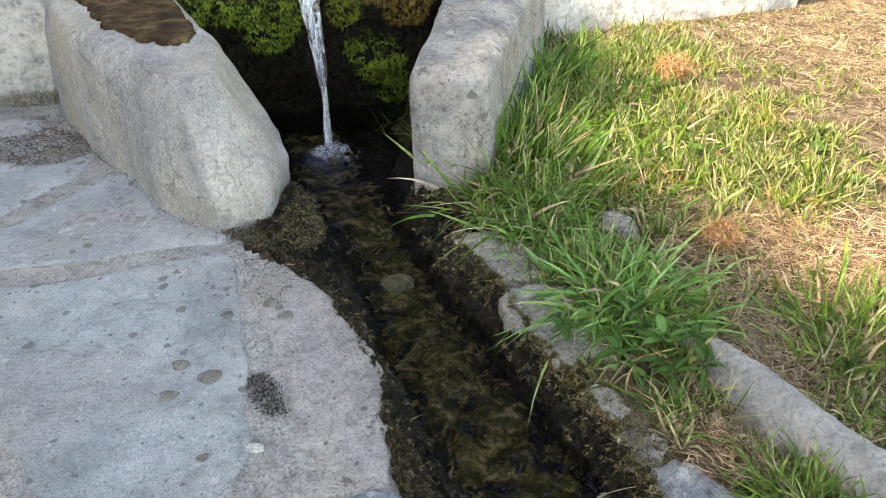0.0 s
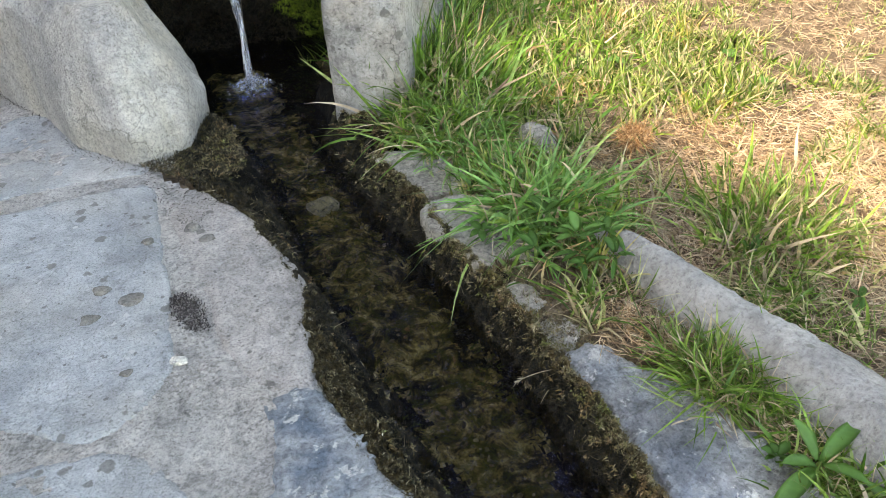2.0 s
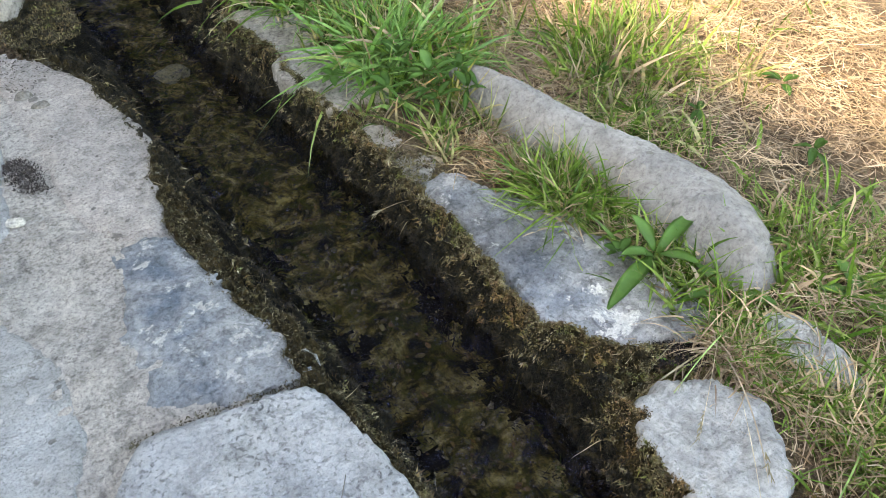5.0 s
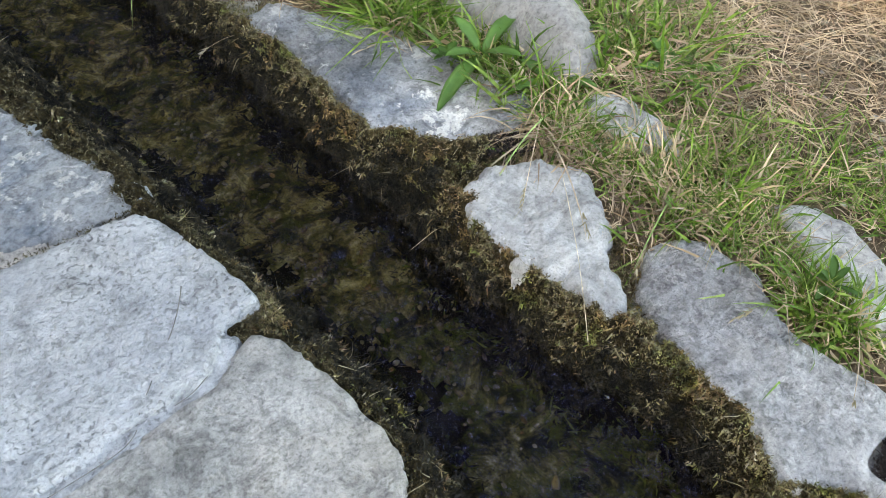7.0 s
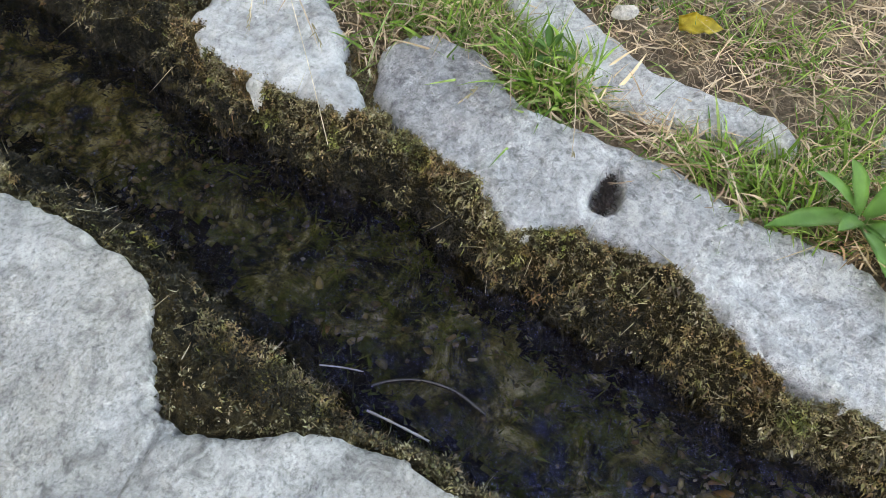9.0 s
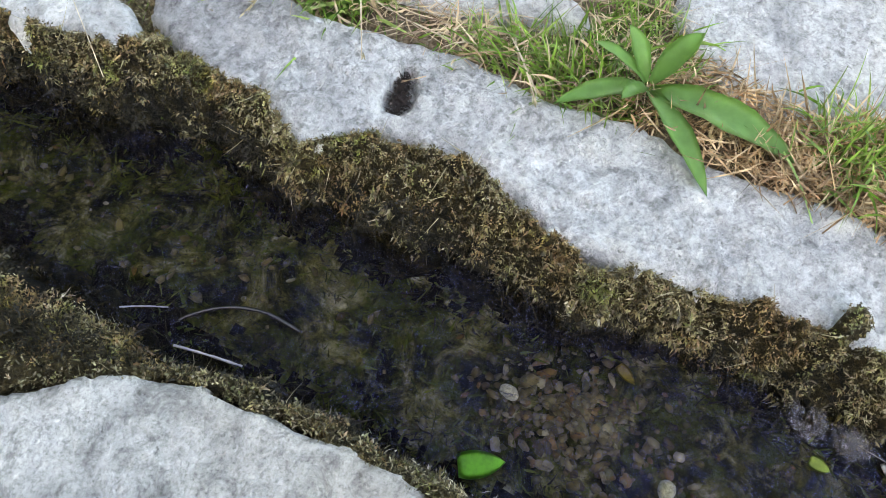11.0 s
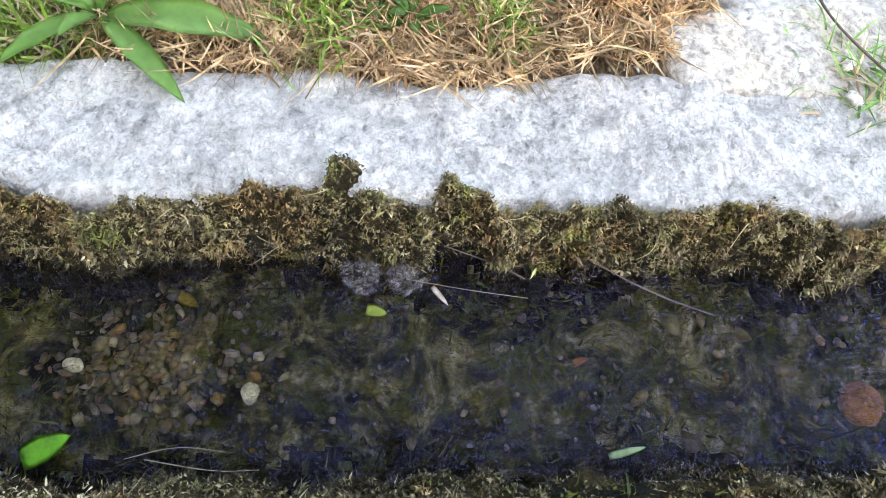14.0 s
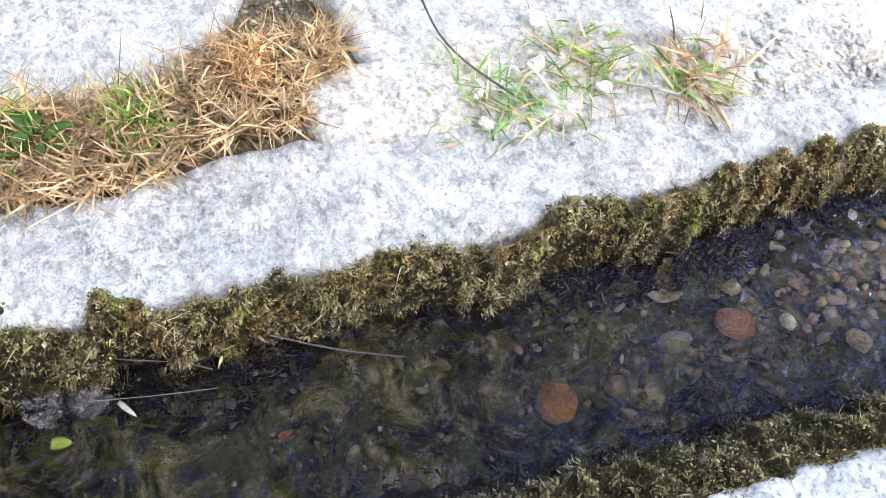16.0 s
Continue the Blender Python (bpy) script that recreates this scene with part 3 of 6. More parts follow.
px = np.concatenate([np.arange(-5, -1.2, 0.2), np.arange(-1.2, 0.35, 0.02)])
py = np.concatenate([np.arange(-6, -2.6, 0.2), np.arange(-2.6, 3.2, 0.02), np.arange(3.2, 3.7, 0.1)])
gx, gy = np.meshgrid(px, py, indexing="ij")
gz = -0.004 + 0.004 * fbm(gx, gy, 7, 71) + 0.002 * fbm(gx, gy, 40, 73)
gz = np.where(gx > 0.2, gz - 0.02 * smoothstep(0.2, 0.3, gx), gz)
idx = np.arange(gx.size).reshape(gx.shape)
quads = np.stack([idx[:-1, :-1], idx[1:, :-1], idx[1:, 1:], idx[:-1, 1:]], -1).reshape(-1, 4)
cut = np.where(gx + 0.02 * fbm(gx * 0.3, gy, 6, 75) < 0.27, 0, 1).reshape(-1)
cut |= (gx > np.interp(gy, [1.60, 1.68, 1.755, 1.86, 1.92, 2.0, 2.12, 2.2], [0.40, 0.275, 0.225, 0.18, 0.125, 0.08, 0.05, 0.15])).reshape(-1).astype(int)
quads = quads[cut[quads].sum(1) == 0]
pavement = tagged(mesh_object("pavement", np.stack([gx, gy, gz], -1).reshape(-1, 3), quads, MORTAR), "worn grey flagstone paving set in pale lime mortar", "pavement", kind="structure")

FLAGS = [
    ([(-1.5, 1.50), (-0.56, 1.38), (-0.47, 1.24), (-0.42, 1.17), (-0.32, 1.12), (-0.22, 1.04), (-0.13, 1.06), (-0.03, 1.18), (0.005, 1.45), (0.01, 1.65), (0.02, 1.96), (-0.15, 2.0), (-0.45, 1.98), (-0.9, 2.05), (-1.5, 2.0)], SLAB, 0.004, 0.006),
    ([(0.05, 1.62), (0.05, 1.86), (0.10, 1.93), (0.187, 1.85), (0.245, 1.74), (0.30, 1.5), (0.315, 1.3), (0.275, 1.15), (0.25, 1.02), (0.14, 1.02), (0.09, 1.2), (0.085, 1.4)], EDGE_SLAB, 0.002, 0.012),
    ([(0.14, 1.0), (0.25, 1.01), (0.285, 0.8), (0.35, 0.63), (0.335, 0.535), (0.2, 0.55), (0.10, 0.62), (0.11, 0.8)], BLUE_SLAB, 0.004, 0.012),
    ([(-1.3, 0.95), (-0.6, 1.04), (-0.21, 1.02), (-0.11, 0.97), (-0.06, 0.88), (-0.02, 0.76), (-0.01, 0.6), (-0.12, 0.42), (-0.5, 0.3), (-1.3, 0.4)], SLAB, 0.0, 0.008),
    ([(0.055, 0.53), (0.2, 0.515), (0.32, 0.49), (0.365, 0.36), (0.385, 0.215), (0.345, 0.207), (0.312, 0.187), (0.255, 0.140), (0.19, 0.141), (0.13, 0.144), (0.05, 0.133), (-0.25, 0.15), (-0.08, 0.34)], PITTED, 0.020, 0.010),
    ([(0.255, 0.128), (0.314, 0.165), (0.345, 0.168), (0.372, 0.12), (0.385, -0.03), (0.385, -0.13), (0.33, -0.20), (0.282, -0.264), (0.247, -0.300), (0.12, -0.292), (-0.15, -0.108), (-0.3, 0.136), (0.05, 0.121), (0.13, 0.132), (0.19, 0.129)], MOTTLED, 0.018, 0.010),
    ([(0.12, -0.302), (0.247, -0.312), (0.293, -0.376), (0.352, -0.446), (0.38, -0.55), (0.395, -0.68), (0.395, -0.80), (0.38, -0.93), (0.34, -1.05), (0.1, -1.1), (-0.4, -0.9), (-0.4, -0.2), (-0.15, -0.118)], MOTTLED, 0.016, 0.010),
    ([(0.34, -1.08), (0.37, -1.3), (0.36, -1.6), (0.33, -1.66), (-0.3, -1.7), (-0.4, -1.1), (0.1, -1.13)], MOTTLED, 0.0, 0.02),
    ([(0.33, -1.69), (0.38, -1.95), (0.39, -2.25), (0.38, -2.7), (0.1, -2.8), (-0.3, -2.4), (-0.3, -1.73)], PITTED, 0.006, 0.02),
    ([(-0.62, 2.10), (-0.3, 2.07), (-0.02, 2.05), (0.03, 2.10), (-0.10, 2.30), (-0.20, 2.56), (-0.33, 2.62), (-0.48, 2.48), (-0.66, 2.33), (-0.95, 2.2)], SLAB, 0.0, 0.008),
    ([(-0.70, 2.40), (-0.42, 2.66), (-0.41, 2.80), (-0.5, 2.98), (-0.9, 3.0), (-1.4, 2.7), (-1.2, 2.25)], SLAB, 0.0, 0.008),
    ([(-0.58, 3.06), (-0.66, 3.2), (-1.0, 3.2), (-1.2, 3.06), (-0.8, 3.02)], SLAB, 0.008, 0.012),
]
for i, (pts, mat, top, edge) in enumerate(FLAGS):
    stone("flagstone", pts, mat, top=top, depth=0.10, edge=edge, ragged=0.022 if mat is BLUE_SLAB else 0.007, relief=0.004, step=0.011, seed=100 + 7 * i, parent=pavement)
# stone pieces added across the gaps, so that neighbouring slabs read as one
for i, (pts, mat) in enumerate([
    ([(0.30, 0.195), (0.325, 0.175), (0.30, 0.145), (0.255, 0.112), (0.19, 0.112), (0.13, 0.114), (0.04, 0.108), (-0.1, 0.112), (-0.1, 0.15), (0.04, 0.146), (0.13, 0.160), (0.19, 0.158), (0.255, 0.158)], PITTED),
    ([(0.25, -0.285), (0.255, -0.315), (0.12, -0.325), (-0.02, -0.24), (-0.15, -0.14), (-0.15, -0.085), (0.0, -0.175), (0.12, -0.268)], MOTTLED),
]):
    stone("slab_bridge", pts, mat, top=0.0135, depth=0.05, edge=0.004, ragged=0.006, relief=0.003, step=0.008, seed=190 + i, parent=pavement, label="slab stone added across the gap of two slabs")

# water in the channel and the pool
wx, wy = np.arange(0.16, 1.1, 0.02), np.arange(-3.2, 3.15, 0.02)
gx, gy = np.meshgrid(wx, wy, indexing="ij")
ring = np.hypot(gx - 0.475, gy - 2.74)
gz = -0.098 + 0.0016 * fbm(gx * 1.5, gy, 9, 81) + 0.004 * np.cos(ring * 55) * np.exp(-ring * 7)
idx = np.arange(gx.size).reshape(gx.shape)
quads = np.stack([idx[:-1, :-1], idx[1:, :-1], idx[1:, 1:], idx[:-1, 1:]], -1).reshape(-1, 4)
water = tagged(mesh_object("water", np.stack([gx, gy, gz], -1).reshape(-1, 3), quads, WATER), "clear shallow running water over a dark bed", "water", kind="structure")
water.visible_shadow = False

# ---------------------------------------------------------------- kerb stones beside the channel
KERBS = [
    ([(0.665, 1.83), (0.74, 1.87), (0.86, 1.80), (0.92, 1.66), (0.84, 1.56), (0.735, 1.585), (0.725, 1.70)], KERB_DARK, 0.002, 0.008, "flat grey-brown kerb stone among grass", 0),
    ([(0.71, 1.53), (0.80, 1.54), (0.92, 1.48), (0.96, 1.30), (0.88, 1.20), (0.80, 1.245), (0.745, 1.225), (0.72, 1.34), (0.695, 1.44)], KERB_DARK, 0.004, 0.010, "flat grey-brown kerb stone with mossy edge", 0),
    ([(0.735, 1.10), (0.77, 1.15), (0.83, 1.10), (0.83, 1.03), (0.765, 1.02)], KERB_DARK, -0.004, 0.010, "small pale stone showing through moss", 0),
    ([(0.755, 0.965), (0.80, 0.99), (0.86, 0.94), (0.84, 0.89), (0.775, 0.885)], KERB_DARK, -0.004, 0.010, "small pale stone showing through moss", 0),
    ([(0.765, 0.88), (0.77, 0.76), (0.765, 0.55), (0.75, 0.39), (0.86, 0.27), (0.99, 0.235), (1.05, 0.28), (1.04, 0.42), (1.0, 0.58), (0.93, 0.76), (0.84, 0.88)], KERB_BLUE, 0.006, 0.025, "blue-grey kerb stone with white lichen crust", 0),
    ([(0.765, 0.17), (0.85, 0.195), (0.93, 0.15), (0.985, 0.06), (0.93, -0.03), (0.84, -0.12), (0.80, -0.185), (0.735, -0.205), (0.75, -0.09), (0.73, 0.06)], KERB_GREY, 0.012, 0.03, "pale limestone kerb stone with mossy foot", 0),
]
KERB_STONES = []
for i, (pts, mat, top, edge, label, dome) in enumerate(KERBS):
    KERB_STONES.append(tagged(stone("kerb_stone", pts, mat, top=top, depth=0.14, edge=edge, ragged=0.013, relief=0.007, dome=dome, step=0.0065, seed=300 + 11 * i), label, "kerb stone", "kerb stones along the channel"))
long_kerb = [(0.83, -0.16), (0.93, -0.12), (0.99, -0.16), (1.0, -0.25), (0.95, -0.36), (0.96, -0.47), (0.985, -0.60), (0.965, -0.74), (0.97, -0.88), (0.96, -1.05), (0.965, -1.2), (0.95, -1.33), (0.965, -1.5), (0.985, -1.66), (0.96, -1.85), (0.935, -2.02), (0.94, -2.15), (0.90, -2.35), (0.87, -2.7), (0.805, -2.7), (0.788, -2.3), (0.765, -2.0), (0.755, -1.85), (0.76, -1.6), (0.755, -1.4), (0.76, -1.2), (0.745, -1.0), (0.75, -0.87), (0.795, -0.70), (0.80, -0.57), (0.765, -0.53), (0.725, -0.485), (0.765, -0.40), (0.775, -0.30)]
KERB_STONES.append(tagged(stone("kerb_stone", long_kerb, KERB, top=0.010, depth=0.14, edge=0.025, ragged=0.006, relief=0.0075, step=0.0065, seed=401, hollows=[(0.876, -0.562, 0.043, 0.022, 10, 0.035), (0.82, -1.55, 0.10, 0.05, 80, 0.004), (0.88, -2.0, 0.12, 0.05, 95, 0.005)]), "long pale pitted limestone kerb stone", "kerb stone", "kerb stones along the channel"))

OUTER = [
    ([(1.05, 1.21), (1.12, 1.19), (1.19, 1.0), (1.24, 0.8), (1.30, 0.62), (1.325, 0.50), (1.30, 0.34), (1.22, 0.235), (1.12, 0.24), (1.10, 0.36), (1.11, 0.52), (1.09, 0.70), (1.05, 0.92)], BORDER, 0.045, 0.075, 0.045, "long rounded grey border stone in the grass"),
    ([(1.10, 0.20), (1.17, 0.16), (1.16, 0.03), (1.11, -0.03), (1.07, 0.08)], KERB, 0.02, 0.02, 0, "small flat border stone under dry grass"),
    ([(1.14, -0.20), (1.20, -0.28), (1.16, -0.42), (1.13, -0.52), (1.15, -0.72), (1.10, -0.76), (1.05, -0.60), (1.03, -0.46), (1.08, -0.30)], KERB, 0.018, 0.02, 0, "flat pale border stone edged by grass"),
    ([(1.12, -0.93), (1.22, -0.86), (1.6, -0.9), (1.7, -1.3), (1.36, -1.60), (1.24, -1.58), (1.12, -1.49), (1.09, -1.36), (1.11, -1.2), (1.065, -1.1)], KERB, 0.012, 0.025, 0, "broad pale limestone slab behind the kerb"),
    ([(1.06, -1.76), (1.2, -1.72), (1.5, -1.6), (1.7, -2.0), (1.4, -2.6), (1.1, -2.5), (1.02, -2.25), (1.08, -2.0)], KERB, 0.012, 0.025, 0, "broad weathered pale limestone slab"),
    ([(0.885, -2.29), (1.08, -2.29), (1.13, -2.6), (0.95, -2.8), (0.85, -2.6)], KERB, 0.006, 0.02, 0, "weathered pale stone at the kerb's end"),
    ([(0.95, -1.66), (1.08, -1.66), (1.12, -1.98), (1.08, -2.32), (0.90, -2.32), (0.912, -2.1), (0.935, -1.9)], PEBBLE, 0.010, 0.012, 0, "crumbling pale stone rubble between kerb and slab"),
    ([(1.13, 1.76), (1.19, 1.78), (1.23, 1.70), (1.20, 1.62), (1.14, 1.66)], KERB_DARK, 0.05, 0.025, 0.01, "small grey stone half hidden in grass"),
]
for i, (pts, mat, top, edge, dome, label) in enumerate(OUTER):
    tagged(stone("border_stone", pts, mat, top=top, depth=0.12, edge=edge, ragged=0.006, relief=0.005, dome=dome, step=0.011, seed=500 + 13 * i), label, "stone", "border stones")


# ---------------------------------------------------------------- boulder, side slab, walls
def lofted(name, rings, heights, material_, bumpy=0.012, seed=1, around=72, up=26, cap=10, sharp=0.0, chips=()):
    """A stone skinned over level outlines, from the foot to the crown."""
    lines = []
    for pts in rings:
        p = rounded_outline(pts, 24)
        q0 = np.array(pts, float)
        straight = np.concatenate([q0[i] + (q0[(i + 1) % len(q0)] - q0[i]) * np.linspace(0, 1, 24, endpoint=False)[:, None] for i in range(len(q0))])
        p = p * (1 - sharp) + straight * sharp
        seg = np.linalg.norm(np.roll(p, -1, 0) - p, axis=1)
        s = np.concatenate([[0], np.cumsum(seg)])
        q = np.concatenate([p, p[:1]])
        u = np.linspace(0, s[-1], around, endpoint=False)
        lines.append(np.stack([np.interp(u, s, q[:, 0]), np.interp(u, s, q[:, 1])], 1))
    lines = np.array(lines)
    verts, faces = [], []
    hs = np.linspace(heights[0], heights[-1], up)
    for hgt in hs:
        k = np.clip(np.searchsorted(heights, hgt) - 1, 0, len(heights) - 2)
        f = (hgt - heights[k]) / (heights[k + 1] - heights[k])
        for x, y in lines[k] * (1 - f) + lines[k + 1] * f:
            verts.append([x, y, hgt])
    mid = lines[-1].mean(0)
    for c in range(1, cap + 1):
        f = 1 - c / (cap + 0.3)
        for x, y in mid + (lines[-1] - mid) * f:
            verts.append([x, y, heights[-1] + 0.012 * (1 - f)])
    rows = up + cap
    for r in range(rows - 1):
        for a in range(around):
            b = (a + 1) % around
            faces.append([r * around + a, r * around + b, (r + 1) * around + b, (r + 1) * around + a])
    faces.append([(rows - 1) * around + a for a in range(around)])
    for way_, share in chips:
        way_ = Vector(way_).normalized()
        limit = max(way_.dot(Vector(v)) for v in verts) - share
        for v in verts:
            over = way_.dot(Vector(v)) - limit
            if over > 0:
                v[0], v[1], v[2] = v[0] - way_.x * over, v[1] - way_.y * over, v[2] - way_.z * over
    out = []
    for v in verts:
        w = Vector(v)
        push = noise.fractal(w * 5 + Vector((seed, 0, 0)), 0.9, 2.1, 5) * bumpy
        away = Vector((v[0] - mid[0], v[1] - mid[1], 0.2)).normalized()
        side = noise.noise(w * 17 + Vector((0, seed, 0))) * bumpy * 0.5
        cell = noise.cell_vector(w * 5.5 + Vector((0.8 * noise.noise(w * 4), 0.8 * noise.noise(w * 4 + Vector((5, 0, 0))), seed)))
        side += (cell.x - 0.5) * bumpy * 0.35 * sharp
        out.append(w + away * (push + side) + Vector((0, 0, push * 0.4)))
    return mesh_object(name, out, faces, material_)


boulder = lofted("boulder", [
    [(-0.56, 3.42), (-0.50, 3.15), (-0.38, 2.80), (-0.25, 2.56), (-0.15, 2.29), (0.00, 2.11), (0.16, 2.15), (0.27, 2.36), (0.27, 2.7), (0.2, 3.42)],
    [(-0.55, 3.42), (-0.49, 3.15), (-0.38, 2.80), (-0.26, 2.56), (-0.16, 2.28), (-0.01, 2.10), (0.17, 2.14), (0.26, 2.36), (0.25, 2.7), (0.12, 3.42)],
    [(-0.53, 3.42), (-0.475, 3.15), (-0.375, 2.81), (-0.25, 2.56), (-0.13, 2.30), (0.00, 2.15), (0.125, 2.18), (0.20, 2.39), (0.16, 2.72), (0.04, 3.42)],
    [(-0.50, 3.42), (-0.46, 3.15), (-0.365, 2.83), (-0.24, 2.57), (-0.11, 2.32), (0.00, 2.20), (0.075, 2.24), (0.125, 2.42), (0.08, 2.74), (-0.06, 3.42)],
    [(-0.49, 3.41), (-0.45, 3.15), (-0.355, 2.84), (-0.23, 2.58), (-0.10, 2.34), (0.00, 2.24), (0.05, 2.28), (0.095, 2.44), (0.05, 2.75), (-0.10, 3.41)],
], [-0.25, 0.10, 0.28, 0.415, 0.44], BOULDER, 0.015, 3, 170, 100, sharp=1.0, chips=[((0.62, -0.62, 0.48), 0.035), ((-0.25, -0.85, 0.45), 0.025), ((0.85, -0.1, 0.5), 0.03), ((-0.75, -0.4, 0.5), 0.02), ((0.25, -0.9, -0.3), 0.02)])
tagged(boulder, "large pale grey limestone boulder flanking the spring", "boulder")
side_slab = lofted("side_slab", [
    [(0.68, 2.22), (0.80, 2.15), (0.91, 2.13), (1.27, 2.66), (1.62, 3.15), (1.45, 3.42), (1.10, 3.1), (0.92, 2.72)],
    [(0.66, 2.20), (0.78, 2.12), (0.90, 2.10), (1.26, 2.66), (1.60, 3.15), (1.44, 3.42), (1.10, 3.1), (0.92, 2.70)],
    [(0.65, 2.19), (0.77, 2.11), (0.885, 2.10), (1.24, 2.66), (1.58, 3.15), (1.43, 3.42), (1.08, 3.1), (0.91, 2.70)],
    [(0.69, 2.22), (0.78, 2.15), (0.86, 2.15), (1.20, 2.68), (1.54, 3.15), (1.43, 3.40), (1.10, 3.1), (0.935, 2.70)],
], [-0.25, 0.05, 0.40, 0.43], POST, 0.010, 9, 110, 50, sharp=0.7)
tagged(side_slab, "upright grey limestone slab beside the spring", "stone slab")


def rough_wall(name, x0, x1, y0, y1, height, mat, seed):
    """A plain wall with an uneven face."""
    nx, nz = int((x1 - x0) / 0.05), int(height / 0.05) + 4
    verts, faces = [], []
    for j in range(nz + 1):
        for i in range(nx + 1):
            x, z = x0 + (x1 - x0) * i / nx, -0.15 + (height + 0.15) * j / nz
            verts.append([x, y0 + 0.02 * float(fbm(x, z, 3, seed)) + 0.008 * float(fbm(x, z, 14, seed + 4)), z])
    front = len(verts)
    for v in [(x0, y1, -0.15), (x1, y1, -0.15), (x1, y1, height), (x0, y1, height)]:
        verts.append(list(v))
    for j in range(nz):
        for i in range(nx):
            a = j * (nx + 1) + i
            faces.append([a, a + 1, a + nx + 2, a + nx + 1])
    faces.append([front + 1, front, front + 3, front + 2])
    faces.append([nz * (nx + 1) + i for i in range(nx + 1)] + [front + 2, front + 3])
    faces.append([j * (nx + 1) for j in range(nz, -1, -1)] + [front, front + 3])
    faces.append([j * (nx + 1) + nx for j in range(nz + 1)] + [front + 2, front + 1])
    return mesh_object(name, verts, faces, mat)


tagged(rough_wall("wall_north", -3.0, 3.3, 3.43, 3.9, 1.3, WALL, 21), "old pale plastered wall behind the spring", "wall", kind="structure")

# a wall added out of view to keep the low sun off the spring
bm = bmesh.new()
bmesh.ops.create_cube(bm, size=1.0, matrix=pose(-5.30, 1.56, 3.09, 0, 0, 13.0) @ Matrix.Diagonal((0.4, 10.7, 6.38, 1)))
bmesh.ops.bevel(bm, geom=bm.edges[:], offset=0.03, segments=2, affect="EDGES")
tagged(part("sun_block_west", bm, WALL, smooth=False), "added plastered wall out of view that blocks the sun", "wall", kind="structure")

# a taller unseen block, added to shade more of the lawn's far end
bm = bmesh.new()
bmesh.ops.create_cube(bm, size=1.0, matrix=pose(-5.844, 3.918, 3.36, 0, 0, 13.0) @ Matrix.Diagonal((0.44, 5.9, 6.92, 1)))
bmesh.ops.bevel(bm, geom=bm.edges[:], offset=0.03, segments=2, affect="EDGES")
tagged(part("sun_block_north", bm, WALL, smooth=False), "added taller wall out of view that widens the shade", "wall", kind="structure")

# unseen dark screens, added so that the water mirrors darkness instead of sky
rng = np.random.default_rng(12)
for nm, length_, turn, origin in (("backdrop_east", 6.5, 90.0, (5.7, 1.6)), ("backdrop_north", 14.0, 180.0, (7.0, 7.6))):
    ca, sa = math.cos(radians(turn)), math.sin(radians(turn))
    gu, gv = np.meshgrid(np.arange(0, length_, 0.5), np.linspace(0, 1, 20), indexing="ij")
    tall = (15.5 if nm == "backdrop_east" else 18.0) + 1.6 * fbm(gu, gu * 0, 0.5, 15)
    out_ = 0.8 * fbm(gu, gv * 9, 0.6, 16) + 0.4 * fbm(gu, gv * 9, 1.7, 18) + 2.2 * gv ** 3
    gx, gy, gz = origin[0] + gu * ca + out_ * sa, origin[1] + gu * sa - out_ * ca, gv * tall - 0.1
    idx = np.arange(gx.size).reshape(gx.shape)
    q = np.stack([idx[:-1, :-1], idx[1:, :-1], idx[1:, 1:], idx[:-1, 1:]], -1).reshape(-1, 4)
    dark_screen = tagged(mesh_object(nm, np.stack([gx, gy, gz], -1).reshape(-1, 3), q, DARK_BACKDROP), "added dark leafy backdrop out of view, for the water's reflections", "woodland", kind="structure")
    pick = rng.integers(0, gx.size, 5000)
    b0 = np.stack([gx, gy, gz], -1).reshape(-1, 3)[pick] + rng.normal(size=(5000, 3)) * 0.3
    tagged(blades("leaves", b0, rng.normal(size=(5000, 3)) + np.array([-sa, ca, 0.2]), rng.uniform(0.2, 0.5, 5000), rng.uniform(0.10, 0.22, 5000), 0.3, DARK_BACKDROP, 2, dark_screen, seed=3), kind="stuff")

# mossy rock below the spout
gx, gz = np.meshgrid(np.arange(0.0, 1.3, 0.0125), np.arange(-0.4, 0.8, 0.0125), indexing="ij")
gy = 3.18 + 0.07 * fbm(gx, gz, 3.5, 31) + 0.03 * fbm(gx, gz, 12, 33) + 0.10 * smoothstep(0.1, -0.1, gz)
CUSHIONS = [(0.35, 0.31, 0.13, "green"), (0.22, 0.38, 0.09, "green"), (0.10, 0.42, 0.10, "green"), (0.47, 0.42, 0.10, "green"), (0.66, 0.34, 0.09, "yellow"), (0.62, 0.46, 0.08, "yellow"), (0.93, 0.34, 0.11, "gold"), (0.80, 0.40, 0.08, "gold"), (0.82, 0.06, 0.11, "green"), (0.88, -0.06, 0.09, "green"), (0.74, 0.13, 0.07, "green")]
for cx, cz, cr, _ in CUSHIONS:
    gy = gy - 0.75 * cr * np.sqrt(np.clip(1 - ((gx - cx) ** 2 + (gz - cz) ** 2) / cr ** 2, 0, 1))
idx = np.arange(gx.size).reshape(gx.shape)
quads = np.stack([idx[:-1, :-1], idx[1:, :-1], idx[1:, 1:], idx[:-1, 1:]], -1).reshape(-1, 4)
ROCK_X, ROCK_Z, ROCK_Y = gx, gz, gy
front = np.stack([gx, gy, gz], -1).reshape(-1, 3)
back = front.copy()
back[:, 1] = 3.5
rim = np.concatenate([idx[:, 0], idx[-1, 1:], idx[-2::-1, -1], idx[0, -2:0:-1]])
